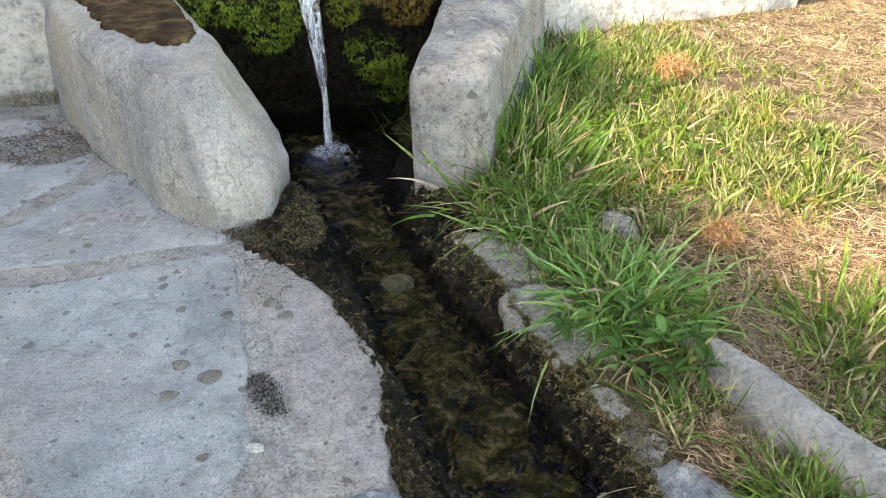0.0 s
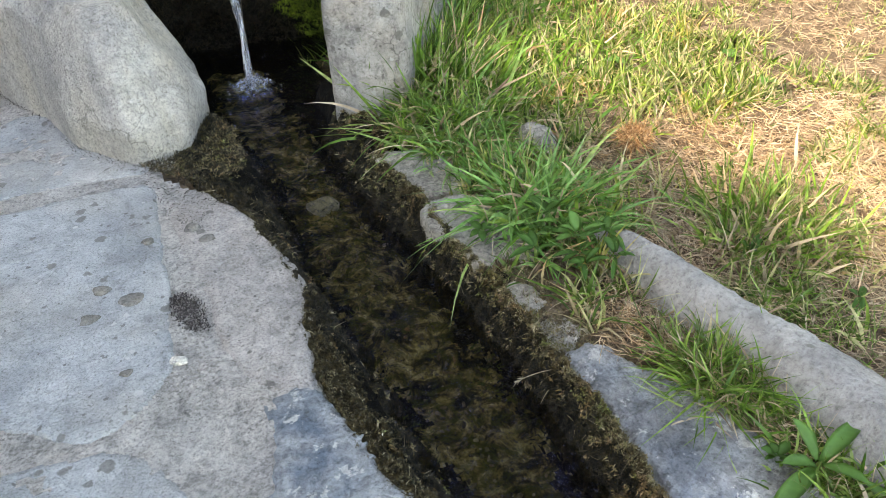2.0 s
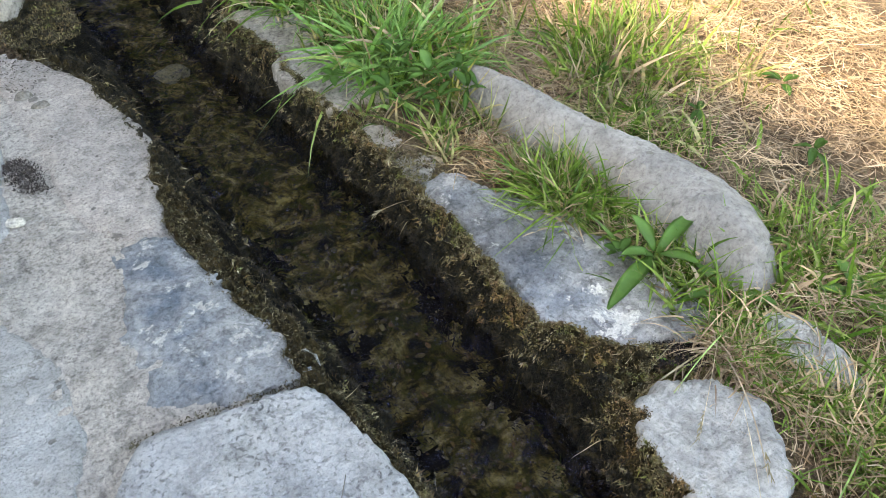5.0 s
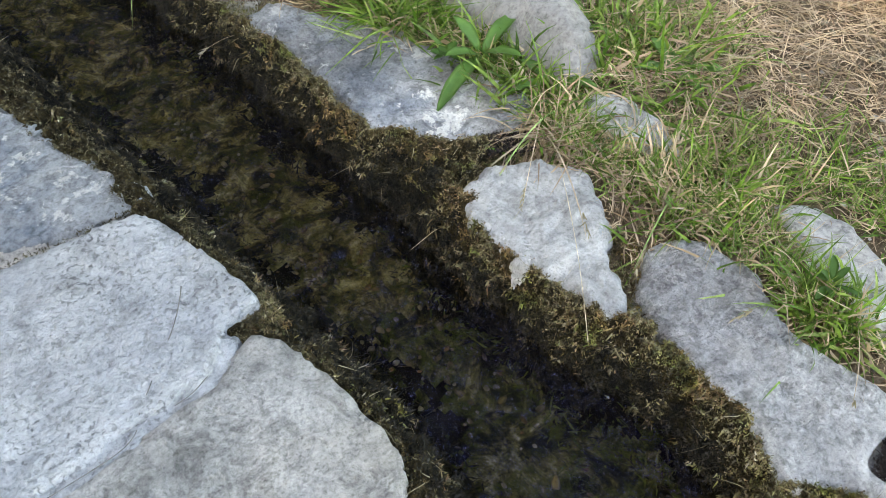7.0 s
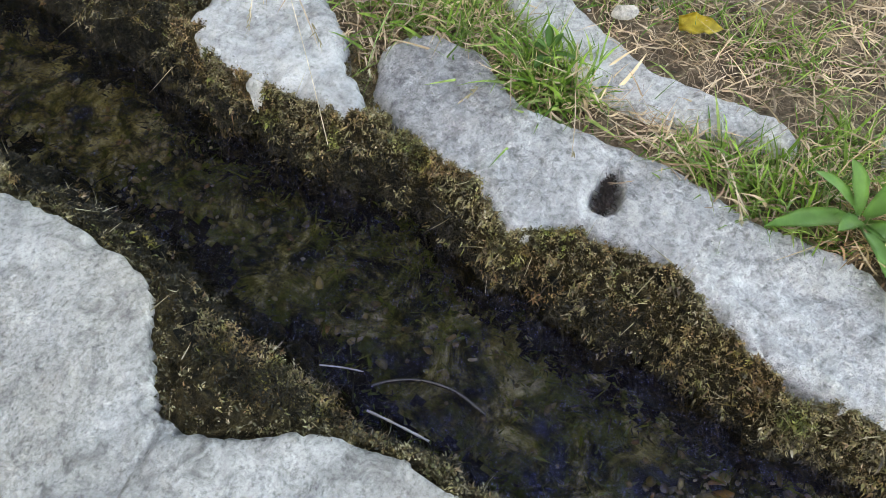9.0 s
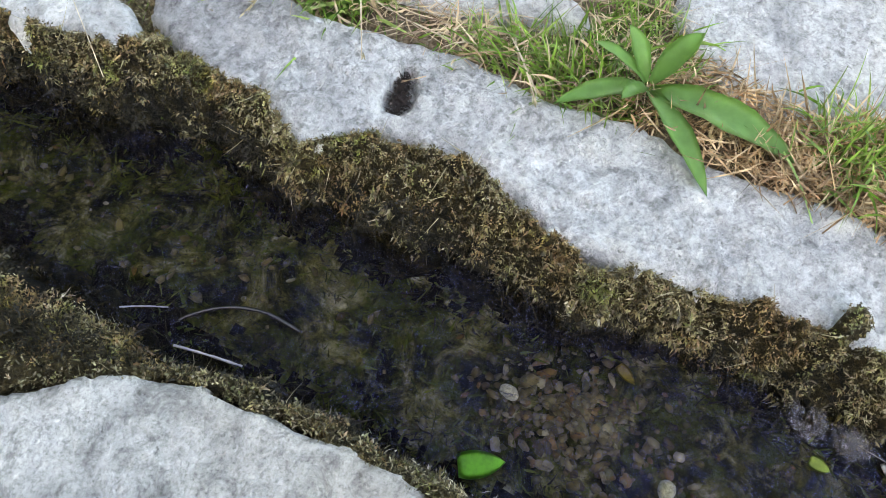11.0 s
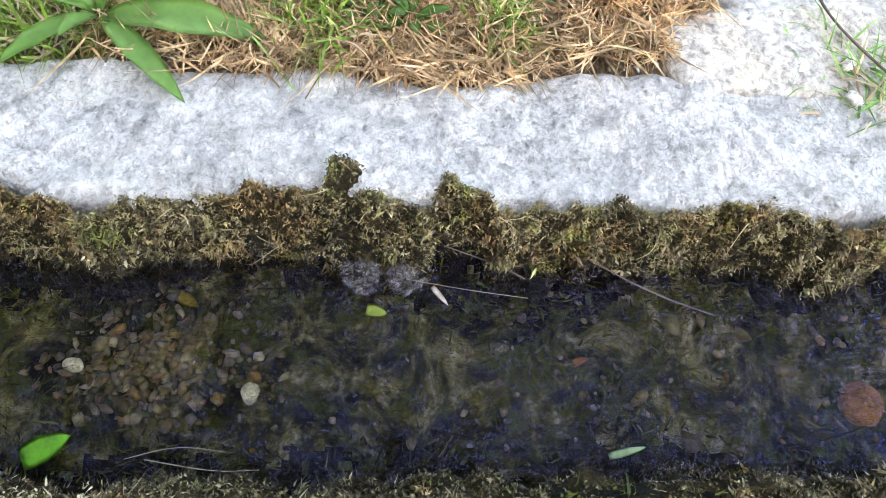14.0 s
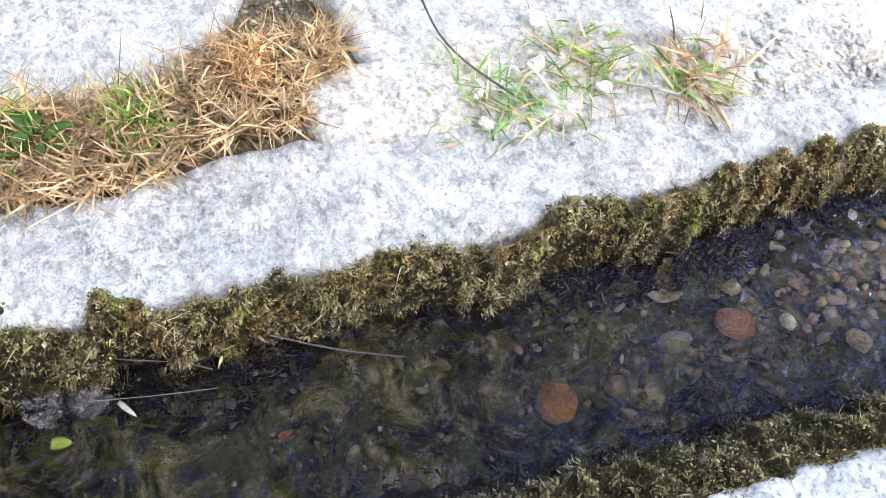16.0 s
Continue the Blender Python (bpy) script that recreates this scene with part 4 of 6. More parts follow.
skirt = [[rim[i], rim[(i + 1) % len(rim)], rim[(i + 1) % len(rim)] + gx.size, rim[i] + gx.size] for i in range(len(rim))]
mossy_rock = tagged(mesh_object("mossy_rock", np.concatenate([front, back]), quads.tolist() + skirt, SIDE), "near-black rock face overgrown with bright moss", "rock")

# ---------------------------------------------------------------- falling water
jet_ob = tagged(new("water_jet"), "clear thin stream of falling spring water", "water jet")
jet = [(0.470, 3.10, 0.66, 0.050), (0.474, 3.0, 0.54, 0.045), (0.476, 2.95, 0.443, 0.036), (0.479, 2.9, 0.349, 0.028), (0.484, 2.85, 0.209, 0.023), (0.484, 2.8, 0.064, 0.021), (0.477, 2.75, -0.072, 0.024), (0.475, 2.74, -0.11, 0.032)]
steps = 90
for strand in range(7):
    bm = bmesh.new()
    rings = []
    for k in range(steps):
        s = k / (steps - 1) * (len(jet) - 1)
        i = min(int(s), len(jet) - 2)
        x, y, z, r = [a + (b - a) * (s - i) for a, b in zip(jet[i], jet[i + 1])]
        wind = 0.9 * strand + 3.2 * z + 1.5 * noise.noise(Vector((strand * 3.1, 0, z * 5)))
        x += 0.70 * r * math.cos(wind) * (0.5 + 0.5 * (strand % 3) / 2)
        y += 0.45 * r * math.sin(wind)
        thick = r * (0.20 + 0.12 * (strand % 3)) * (1 + 0.7 * noise.noise(Vector((strand * 7.7, 1.0, z * 11))))
        ring = []
        for a in range(10):
            ang = 2 * math.pi * a / 10
            rr = max(0.0015, thick * (1 + 0.35 * noise.noise(Vector((math.cos(ang) * 1.5 + strand, math.sin(ang) * 1.5, z * 16)))))
            ring.append(bm.verts.new((x + rr * math.cos(ang), y + rr * 0.7 * math.sin(ang), z)))
        rings.append(ring)
    for r0, r1 in zip(rings, rings[1:]):
        for a in range(10):
            bm.faces.new((r0[a], r0[(a + 1) % 10], r1[(a + 1) % 10], r1[a]))
    part("strand", bm, FALLING, jet_ob).visible_shadow = False

# ---------------------------------------------------------------- moss on both banks
def bank_point(u, y, top, foot, lift, seed, rim=0.762):
    """A place on a mossy bank: u 0 at the stone's rim, 1 at the water."""
    a, b = top(y) - np.where(foot(y) > 0.5, 0.011, 0.0) * smoothstep(-0.6, -0.95, y) * smoothstep(-2.35, -2.1, y) + (0.012 * fbm(y, y * 0, 21, seed + 8) + 0.008 * fbm(y, y * 0, 55, seed + 10, 2)) * np.where(foot(y) > 0.5, 1, 0.6), foot(y) + 0.014 * fbm(y, y * 0, 17, seed + 2)
    b = np.where(a > 0.5, np.minimum(b, a - 0.04), b)
    x = a + (b - a) * u
    lump = (0.010 * fbm(x, y, 14, seed) + 0.034 * (np.abs(fbm(x, y, 20, seed + 4, 2)) - 0.28) + 0.010 * fbm(x, y, 70, seed + 6, 2)) * np.clip(u * 4, 0.25, 1)
    edge = np.where(a > 0.5, np.minimum(a, rim + 0.04 * smoothstep(-2.05, -2.5, y)), a)
    reach = np.where(a > 0.5, np.minimum(b - edge, -0.02), np.maximum(b - edge, 0.02))
    fall = np.clip((x - edge) / reach, 0, 1.6)
    z = lift * (0.62 + 0.38 * np.sin(np.clip(u * 2.2, 0, 1) * math.pi * 0.5)) - 0.125 * fall ** 1.7 + lump
    return np.stack([x, y, z], -1)


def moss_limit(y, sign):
    """How far down the bank the moss stays light, before shade is painted on."""
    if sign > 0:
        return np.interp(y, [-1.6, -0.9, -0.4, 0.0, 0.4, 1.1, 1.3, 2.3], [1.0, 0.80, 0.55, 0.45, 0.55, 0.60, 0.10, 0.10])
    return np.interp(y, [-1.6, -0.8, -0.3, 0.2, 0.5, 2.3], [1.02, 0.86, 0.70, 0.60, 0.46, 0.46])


def moss_bank(name, top, foot, lift, y0, y1, count, seed, label, sign):
    """Lumpy cushion with short fronds in star-like clusters."""
    rng = np.random.default_rng(seed)
    us, vs = np.linspace(0.0, 1.5, 30), np.arange(y0, y1, 0.007)
    gu, gv = np.meshgrid(us, vs, indexing="ij")
    p = bank_point(gu, gv, top, foot, lift, seed)
    p[0, :, 2] -= 0.03
    idx = np.arange(gu.size).reshape(gu.shape)
    q = np.stack([idx[:-1, :-1], idx[1:, :-1], idx[1:, 1:], idx[:-1, 1:]], -1).reshape(-1, 4)
    if sign < 0:
        q = q[:, ::-1]
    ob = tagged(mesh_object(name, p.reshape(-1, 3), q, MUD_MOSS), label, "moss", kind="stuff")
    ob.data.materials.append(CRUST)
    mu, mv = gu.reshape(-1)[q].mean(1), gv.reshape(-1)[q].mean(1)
    # the sheet darkens below the same limit, as painted shade
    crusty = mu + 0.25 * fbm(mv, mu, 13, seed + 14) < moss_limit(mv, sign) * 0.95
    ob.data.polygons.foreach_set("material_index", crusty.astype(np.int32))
    per = 9
    heads = int(count * 1.12) // per
    u, y = rng.uniform(-0.06, 1.05, heads), rng.uniform(y0, y1, heads)
    keep = rng.uniform(0, 1, heads) < 0.45 + 1.1 * value(y * 22, u * 5, seed + 9)
    u, y = u[keep], y[keep]
    centre = bank_point(u, y, top, foot, lift, seed)
    centre[:, 2] -= np.where(u < 0, 0.012, 0.0)
    axis = rng.normal(size=(len(u), 3)) * 0.45 + np.stack([sign * (0.15 + 0.5 * u), np.zeros(len(u)), 0.9 - 0.35 * u], 1)
    axis /= np.linalg.norm(axis, axis=1, keepdims=True)
    centre, axis, uu = np.repeat(centre, per, 0), np.repeat(axis, per, 0), np.repeat(u, per)
    n = len(uu)
    way = axis * 0.75 + rng.normal(size=(n, 3)) * 0.55
    base = centre + rng.normal(size=(n, 3)) * 0.0022
    yy = np.repeat(y, per)
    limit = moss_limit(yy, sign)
    # past the limit fronds go near-black, standing in for the overhang's shade
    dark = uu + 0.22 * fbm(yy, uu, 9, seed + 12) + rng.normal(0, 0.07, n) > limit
    # left-bank shade is painted too: these fronds take the darker moss copy
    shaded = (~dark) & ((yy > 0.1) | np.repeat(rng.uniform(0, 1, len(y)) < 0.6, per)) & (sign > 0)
    for mask, mat, nm, grow in ((~dark & ~shaded, MOSS, "moss_fronds", 1.0), (shaded, MOSS_BROWN, "shaded_moss_fronds", 1.0), (dark, MOSS_DARK, "shade_dark_fronds", 1.25)):
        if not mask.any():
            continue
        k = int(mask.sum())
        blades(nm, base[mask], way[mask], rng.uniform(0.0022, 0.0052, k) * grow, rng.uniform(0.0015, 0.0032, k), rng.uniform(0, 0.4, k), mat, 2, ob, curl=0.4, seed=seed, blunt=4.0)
    m = count // 14
    u, y = rng.uniform(0.85, 1.5, m), rng.uniform(y0, y1, m)
    base = bank_point(u, y, top, foot, lift, seed)
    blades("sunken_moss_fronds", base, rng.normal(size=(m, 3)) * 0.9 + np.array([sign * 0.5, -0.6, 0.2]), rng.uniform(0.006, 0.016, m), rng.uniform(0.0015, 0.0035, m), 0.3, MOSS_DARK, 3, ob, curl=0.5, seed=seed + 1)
    clumps = count // 520
    yc, uc = rng.uniform(y0, y1, clumps), rng.uniform(0.35, 1.0, clumps)
    tips = bank_point(uc, yc, top, foot, lift, seed)
    tips = np.repeat(tips, 26, 0) + rng.normal(size=(clumps * 26, 3)) * np.array([0.004, 0.006, 0.003])
    hang = np.repeat(rng.normal(size=(clumps, 3)) * 0.35 + np.array([sign * 0.75, 0, -0.1]), 26, 0) + rng.normal(size=(clumps * 26, 3)) * 0.4
    blades("hanging_moss", tips, hang, rng.uniform(0.004, 0.008, len(tips)), rng.uniform(0.0025, 0.0048, len(tips)), 0.5, MOSS, 2, ob, curl=0.6, seed=seed + 5, blunt=4.0)
    m = count // 260
    u, y = rng.uniform(0.05, 0.9, m), rng.uniform(y0, y1, m)
    base = bank_point(u, y, top, foot, lift, seed) + np.array([0, 0, 0.008])
    blades("dry_bits", base, leaning(rng, m, -20, 25), rng.uniform(0.006, 0.020, m), rng.uniform(0.0008, 0.0022, m), 0.3, MOSS_DRY, 4, ob, curl=1.0, seed=seed + 2)
    return ob


moss_bank("moss_bank", LEFT_TOP, LEFT_FOOT, 0.006, -2.7, 2.35, 150000, 611, "brown-green moss along the paved bank of the channel", 1)
moss_bank("moss_bank", RIGHT_TOP, RIGHT_FOOT, 0.012, -2.7, 2.25, 250000, 622, "thick brown-green moss hanging from the kerb stones", -1)

rng = np.random.default_rng(79)
m = 9000
y = rng.uniform(-2.6, 2.3, m)
side_ = rng.uniform(0, 1, m) < 0.5
x = np.where(side_, LEFT_FOOT(y) + rng.uniform(0, 0.07, m), RIGHT_FOOT(y) - rng.uniform(0, 0.06, m))
# black fronds that paint the shade at the water's edge
fronds = blades("foot_shade_fronds", np.stack([x, y, np.minimum(ground_height(x, y), -0.108)], 1), rng.normal(size=(m, 3)) * 0.6 + np.array([0, -0.6, 0.5]), rng.uniform(0.006, 0.020, m), rng.uniform(0.002, 0.005, m), 0.3, MOSS_DARK, 3, curl=0.6, seed=80)
tagged(fronds, "black fronds painting shade along the foot of both banks", "moss", kind="stuff")

# moss below the spout
rng = np.random.default_rng(77)
heads, per = 9000, 8
pick_x, pick_z = rng.integers(0, 86, heads), rng.integers(20, 92, heads)
centre = np.stack([ROCK_X[pick_x, pick_z] + rng.uniform(-0.006, 0.006, heads), ROCK_Y[pick_x, pick_z] - 0.002, ROCK_Z[pick_x, pick_z] + rng.uniform(-0.006, 0.006, heads)], 1)
sort = np.zeros(heads, int)
for cx, cz, cr, tone in CUSHIONS:
    sort[np.hypot(centre[:, 0] - cx, centre[:, 2] - cz) < cr * (1.0 + 0.25 * fbm(centre[:, 0], centre[:, 2], 14, 96))] = {"green": 1, "yellow": 2, "gold": 3}[tone]
base = np.repeat(centre, per, 0) + rng.normal(size=(heads * per, 3)) * 0.004
# near-black fronds wherever no bright cushion lies
for k, (mat, nm) in enumerate(((MOSS_DARK, "dark_rock_moss"), (MOSS_GREEN, "green_moss"), (MOSS_YELLOW, "yellow_moss"), (MOSS_GOLD, "sunlit_moss"))):
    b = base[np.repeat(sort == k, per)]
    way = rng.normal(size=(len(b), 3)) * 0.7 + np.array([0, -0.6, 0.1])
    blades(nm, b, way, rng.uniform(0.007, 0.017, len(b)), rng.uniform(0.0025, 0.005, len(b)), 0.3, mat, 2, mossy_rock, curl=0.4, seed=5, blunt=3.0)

# ---------------------------------------------------------------- lawn, straw, tufts
STONE_LINES = [rounded_outline(k[0], 4) for k in KERBS] + [rounded_outline(long_kerb, 3)] + [rounded_outline(k[0], 4) for k in OUTER]
SLAB_LINE = rounded_outline([(0.64, 2.19), (0.78, 2.08), (0.92, 2.08), (1.27, 2.66), (1.62, 3.15), (1.45, 3.45), (0.9, 3.2)], 4)


def free_of_stones(x, y, gap):
    ok = inside_distance(x, y, SLAB_LINE) < -0.005
    for line in STONE_LINES:
        ok &= inside_distance(x, y, line) < -gap
    return ok


def bank_x(y):
    """Where the soil behind the kerb begins."""
    return np.where(y > 0.9, 0.80, 0.98)


def scatter(rng, n, x0, x1, y0, y1, gap, density):
    x, y = rng.uniform(x0, x1, n), rng.uniform(y0, y1, n)
    ok = (rng.uniform(0, 1, n) < density(x, y)) & (x > bank_x(y)) & (y < 3.40)
    x, y = x[ok], y[ok]
    ok = free_of_stones(x, y, gap)
    x, y = x[ok], y[ok]
    return np.stack([x, y, ground_height(x, y) - 0.004], 1)


rng = np.random.default_rng(5)
lawn_density = lambda x, y: np.clip(0.15 + 0.85 * smoothstep(-0.15, 0.35, fbm(x, y, 24, 205, 2)), 0, 1) * np.clip(0.45 + 0.9 * fbm(x, y, 2.0, 201) + 1.1 * fbm(x, y, 8, 203, 3), 0.02, 1) * (1 - 0.9 * smoothstep(1.25, 0.6, np.hypot((x - 1.50) / 0.36, (y - 1.40) / 0.30) + 0.25 * fbm(x, y, 9, 207))) * smoothstep(0.55, 1.4, y + 0.3 * (1.6 - x)) * (1 - 0.75 * smoothstep(2.3, 3.2, x + 0.2 * y - 0.2))
b = np.concatenate([scatter(rng, 170000, 0.8, 2.4, -0.4, 3.4, 0.004, lawn_density), scatter(rng, 60000, 2.4, 4.6, 0.5, 3.4, 0.004, lawn_density)])
tall = np.clip(1.25 - 0.3 * (b[:, 0] - 1), 0.55, 1.3)
grass = blades("grass", b, leaning(rng, len(b), 35, 85), rng.uniform(0.04, 0.15, len(b)) * tall, rng.uniform(0.0035, 0.011, len(b)), rng.uniform(0.05, 0.8, len(b)), LAWN, 3, seed=21)
tagged(grass, "sunlit green and yellowing meadow grass on the bank", "grass", kind="stuff")
straw_density = lambda x, y: np.clip(0.75 + 0.4 * fbm(x, y, 3, 211), 0.3, 1) * (1 - 0.72 * smoothstep(0.9, 1.7, y) * (1 - smoothstep(2.0, 2.9, x)))
b = np.concatenate([scatter(rng, 80000, 0.95, 2.3, -1.0, 1.6, 0.0, straw_density), scatter(rng, 70000, 1.1, 4.6, 1.0, 3.4, 0.0, straw_density)])
b[:, 2] += rng.uniform(0.002, 0.035, len(b))
tagged(blades("straw_litter", b, leaning(rng, len(b), -8, 22), rng.uniform(0.012, 0.065, len(b)), rng.uniform(0.001, 0.0034, len(b)), rng.uniform(0.0, 0.3, len(b)), STRAW, 3, seed=22, curl=0.55), "matted dry straw and grass cuttings on soil", "straw", kind="stuff")
b = scatter(rng, 26000, 0.96, 1.5, -1.0, 0.9, 0.002, lambda x, y: np.clip(0.25 + 1.2 * fbm(x, y, 6, 221), 0, 1) * (1 - smoothstep(1.12, 1.5, x)))
tagged(blades("grass", b, leaning(rng, len(b), 20, 80), rng.uniform(0.04, 0.12, len(b)), rng.uniform(0.002, 0.0045, len(b)), rng.uniform(0.1, 0.6, len(b)), GRASS, 4, seed=23), "thin green grass in the joint behind the kerb", "grass", kind="stuff")


def grass_tuft(x, y, spread, count, length, width, mats, label, lean=(0, 0), lift=(25, 85), droop=(0.2, 0.8), seed=1, z=None):
    """A clump of blades from one root; the first material dominates, dry blades are mixed in."""
    rng = np.random.default_rng(seed)
    root = None
    for k, (mat, share) in enumerate(mats):
        n = int(count * share * 2.6)
        off = rng.normal(size=(n, 2)) * spread * 0.5
        bx, by = x + off[:, 0], y + off[:, 1]
        bz = (ground_height(bx, by) if z is None else np.full(n, z)) - 0.004
        way = leaning(rng, n, *lift)
        way[:, 0] += lean[0] + off[:, 0] * 3
        way[:, 1] += lean[1] + off[:, 1] * 3
        if root is None:
            root = tagged(new("grass_tuft"), label, "grass tuft", "grass tufts")
        tagged(blades("foliage" if k == 0 else "dry_foliage", np.stack([bx, by, bz], 1), way, rng.uniform(*length, n), rng.uniform(*width, n) * (1.8 if y > 0.9 else 1.25), rng.uniform(*droop, n), mat, 5, root, seed=seed + k), kind="stuff")
    return root


GREEN_MIX, PALE_MIX, DRY_MIX = [(GRASS, 0.85), (STRAW, 0.15)], [(GRASS_PALE, 0.75), (GRASS, 0.2), (STRAW, 0.08)], [(STRAW, 0.7), (GRASS, 0.3)]
rng = np.random.default_rng(15)
b = scatter(rng, 9000, 1.15, 1.95, 1.0, 1.75, 0.0, lambda x, y: smoothstep(1.3, 0.5, np.hypot((x - 1.52) / 0.40, (y - 1.40) / 0.34) + 0.3 * fbm(x, y, 7, 209)))
b[:, 2] += rng.uniform(0.0, 0.02, len(b))
tagged(blades("dead_grass", b, leaning(rng, len(b), -8, 35), rng.uniform(0.012, 0.05, len(b)), rng.uniform(0.001, 0.003, len(b)), 0.3, RUST_STRAW, 3, seed=25, curl=0.6), "reddish dead grass on a worn patch of soil", "dry grass", kind="stuff")
grass_tuft(1.48, 1.02, 0.20, 150, (0.08, 0.20), (0.003, 0.007), GREEN_MIX, "yellow-green grass clump behind the long stone", lift=(35, 85), droop=(0.1, 0.5), seed=50)
grass_tuft(1.00, 2.25, 0.16, 170, (0.16, 0.36), (0.004, 0.009), GREEN_MIX, "tall bright grass clump against the upright slab", lift=(50, 88), droop=(0.05, 0.4), seed=31)
# the darker grass colour paints the slab's shade here
for k, (x, y) in enumerate([(1.07, 2.30), (1.20, 2.46), (1.34, 2.68), (1.50, 2.90), (1.12, 2.16)]):
    grass_tuft(x, y, 0.17, 60, (0.10, 0.36), (0.004, 0.011), [(GRASS_DEEP, 0.45), (GRASS, 0.5), (GRASS_PALE, 0.1)], "tall grass with the slab's shade put into its green", lift=(35, 88), droop=(0.05, 0.7), seed=131 + k)
for k, (x, y) in enumerate([(1.30, 2.15), (1.50, 2.40), (1.72, 2.70), (1.28, 1.92), (1.55, 2.10), (1.78, 2.35), (1.95, 2.95)]):
    grass_tuft(x, y, 0.24, 75, (0.06, 0.20), (0.003, 0.008), [(GRASS, 0.55), (GRASS_DEEP, 0.35), (STRAW, 0.1)], "rough green meadow grass clump on the lawn", lift=(30, 85), droop=(0.1, 0.8), seed=151 + k)
grass_tuft(0.95, 1.95, 0.16, 260, (0.12, 0.28), (0.003, 0.008), GREEN_MIX, "lush green grass clump at the slab's foot", lean=(-0.15, -0.2), seed=32)
grass_tuft(1.10, 2.05, 0.22, 260, (0.10, 0.24), (0.003, 0.007), GREEN_MIX, "green grass clump gone to seed", seed=33)
grass_tuft(1.02, 1.40, 0.14, 430, (0.12, 0.30), (0.003, 0.0085), PALE_MIX, "coarse blue-green grass clump spilling over the kerb", lean=(-0.10, -0.04), lift=(8, 75), seed=34)
grass_tuft(0.97, 1.76, 0.13, 190, (0.10, 0.26), (0.003, 0.007), PALE_MIX, "coarse blue-green grass clump on the kerb", lean=(-0.1, -0.3), lift=(15, 70), seed=35)
grass_tuft(1.03, 1.27, 0.13, 150, (0.08, 0.18), (0.004, 0.009), PALE_MIX, "leafy green grass clump beside the long stone", lift=(20, 75), seed=36)
grass_tuft(1.03, 0.67, 0.10, 300, (0.09, 0.21), (0.003, 0.006), GREEN_MIX, "bright green grass clump between two stones", lean=(-0.12, -0.1), lift=(5, 72), droop=(0.2, 0.6), seed=38)
grass_tuft(1.05, 0.36, 0.10, 130, (0.06, 0.16), (0.003, 0.008), GREEN_MIX, "green grass clump at the long stone's end", seed=39)
grass_tuft(1.04, 0.16, 0.12, 260, (0.08, 0.20), (0.002, 0.004), DRY_MIX, "dry bent grass hanging over the kerb", lean=(-0.35, -0.2), lift=(5, 50), droop=(0.5, 1.0), seed=40)
grass_tuft(1.00, 0.20, 0.07, 45, (0.14, 0.24), (0.0015, 0.003), [(STRAW, 0.8), (MOSS_DRY, 0.2)], "bleached dry stems draped over the kerb", lean=(-0.55, -0.55), lift=(10, 45), droop=(0.45, 0.75), seed=53)
grass_tuft(1.30, 0.22, 0.20, 260, (0.07, 0.17), (0.003, 0.008), GREEN_MIX, "green leafy grass clump behind the long stone", seed=41)
grass_tuft(1.07, -0.10, 0.14, 220, (0.06, 0.16), (0.002, 0.005), [(GRASS, 0.55), (STRAW, 0.45)], "half-dry grass clump behind the kerb", seed=42)
grass_tuft(1.02, -0.40, 0.07, 150, (0.06, 0.15), (0.0025, 0.006), GREEN_MIX, "fresh green grass clump growing from a joint", lift=(10, 80), seed=43)
grass_tuft(1.02, -0.62, 0.10, 160, (0.05, 0.13), (0.0015, 0.004), DRY_MIX, "dry trailing grass along the kerb", lean=(-0.05, -0.3), lift=(5, 60), seed=44)
grass_tuft(1.03, -0.80, 0.10, 170, (0.05, 0.14), (0.002, 0.005), GREEN_MIX, "thin green grass clump behind the kerb", seed=45)
grass_tuft(1.045, -1.17, 0.07, 110, (0.05, 0.12), (0.002, 0.004), [(GRASS, 0.9), (STRAW, 0.12)], "small fresh grass clump among dry grass", seed=46, z=0.022)
grass_tuft(1.05, -1.42, 0.05, 75, (0.04, 0.09), (0.002, 0.004), [(GRASS, 0.9), (STRAW, 0.12)], "small fresh grass clump among dry grass", seed=47, z=0.022)
grass_tuft(0.99, -1.93, 0.09, 90, (0.03, 0.09), (0.002, 0.0045), [(GRASS_PALE, 0.7), (STRAW, 0.3)], "sparse grey-green grass on gravelly soil", lift=(5, 50), seed=48, z=0.010)
grass_tuft(0.965, -2.24, 0.06, 150, (0.04, 0.11), (0.002, 0.0045), [(RUST_STRAW, 0.8), (GRASS_PALE, 0.2)], "tangled brown dry grass clump beside the slab", lean=(0, -0.3), lift=(-5, 40), seed=52, z=0.012)
grass_tuft(1.02, -2.08, 0.08, 90, (0.04, 0.10), (0.002, 0.0045), [(GRASS, 0.6), (STRAW, 0.4)], "sparse grass clump beside the slab", lift=(10, 60), seed=49, z=0.010)

rng = np.random.default_rng(9)
n = 12000
x, y = rng.uniform(0.945, 1.12, n), rng.uniform(-1.72, -0.86, n)
x = np.where(y < -1.45, x + 0.05, x)
keep = free_of_stones(x, y, -0.012) & (rng.uniform(0, 1, n) < 0.25 + 0.75 * smoothstep(-0.95, -1.15, y))
b = np.stack([x[keep], y[keep], np.full(keep.sum(), 0.004) + rng.uniform(0, 0.025, keep.sum())], 1)
tagged(blades("dry_grass_mat", b, leaning(rng, len(b), -8, 28), rng.uniform(0.010, 0.030, len(b)), rng.uniform(0.0020, 0.0040, len(b)), 0.5, RUST_STRAW, 6, seed=24, curl=1.3, blunt=5.0), "orange mat of dead grass behind the kerb", "dry grass", kind="stuff")
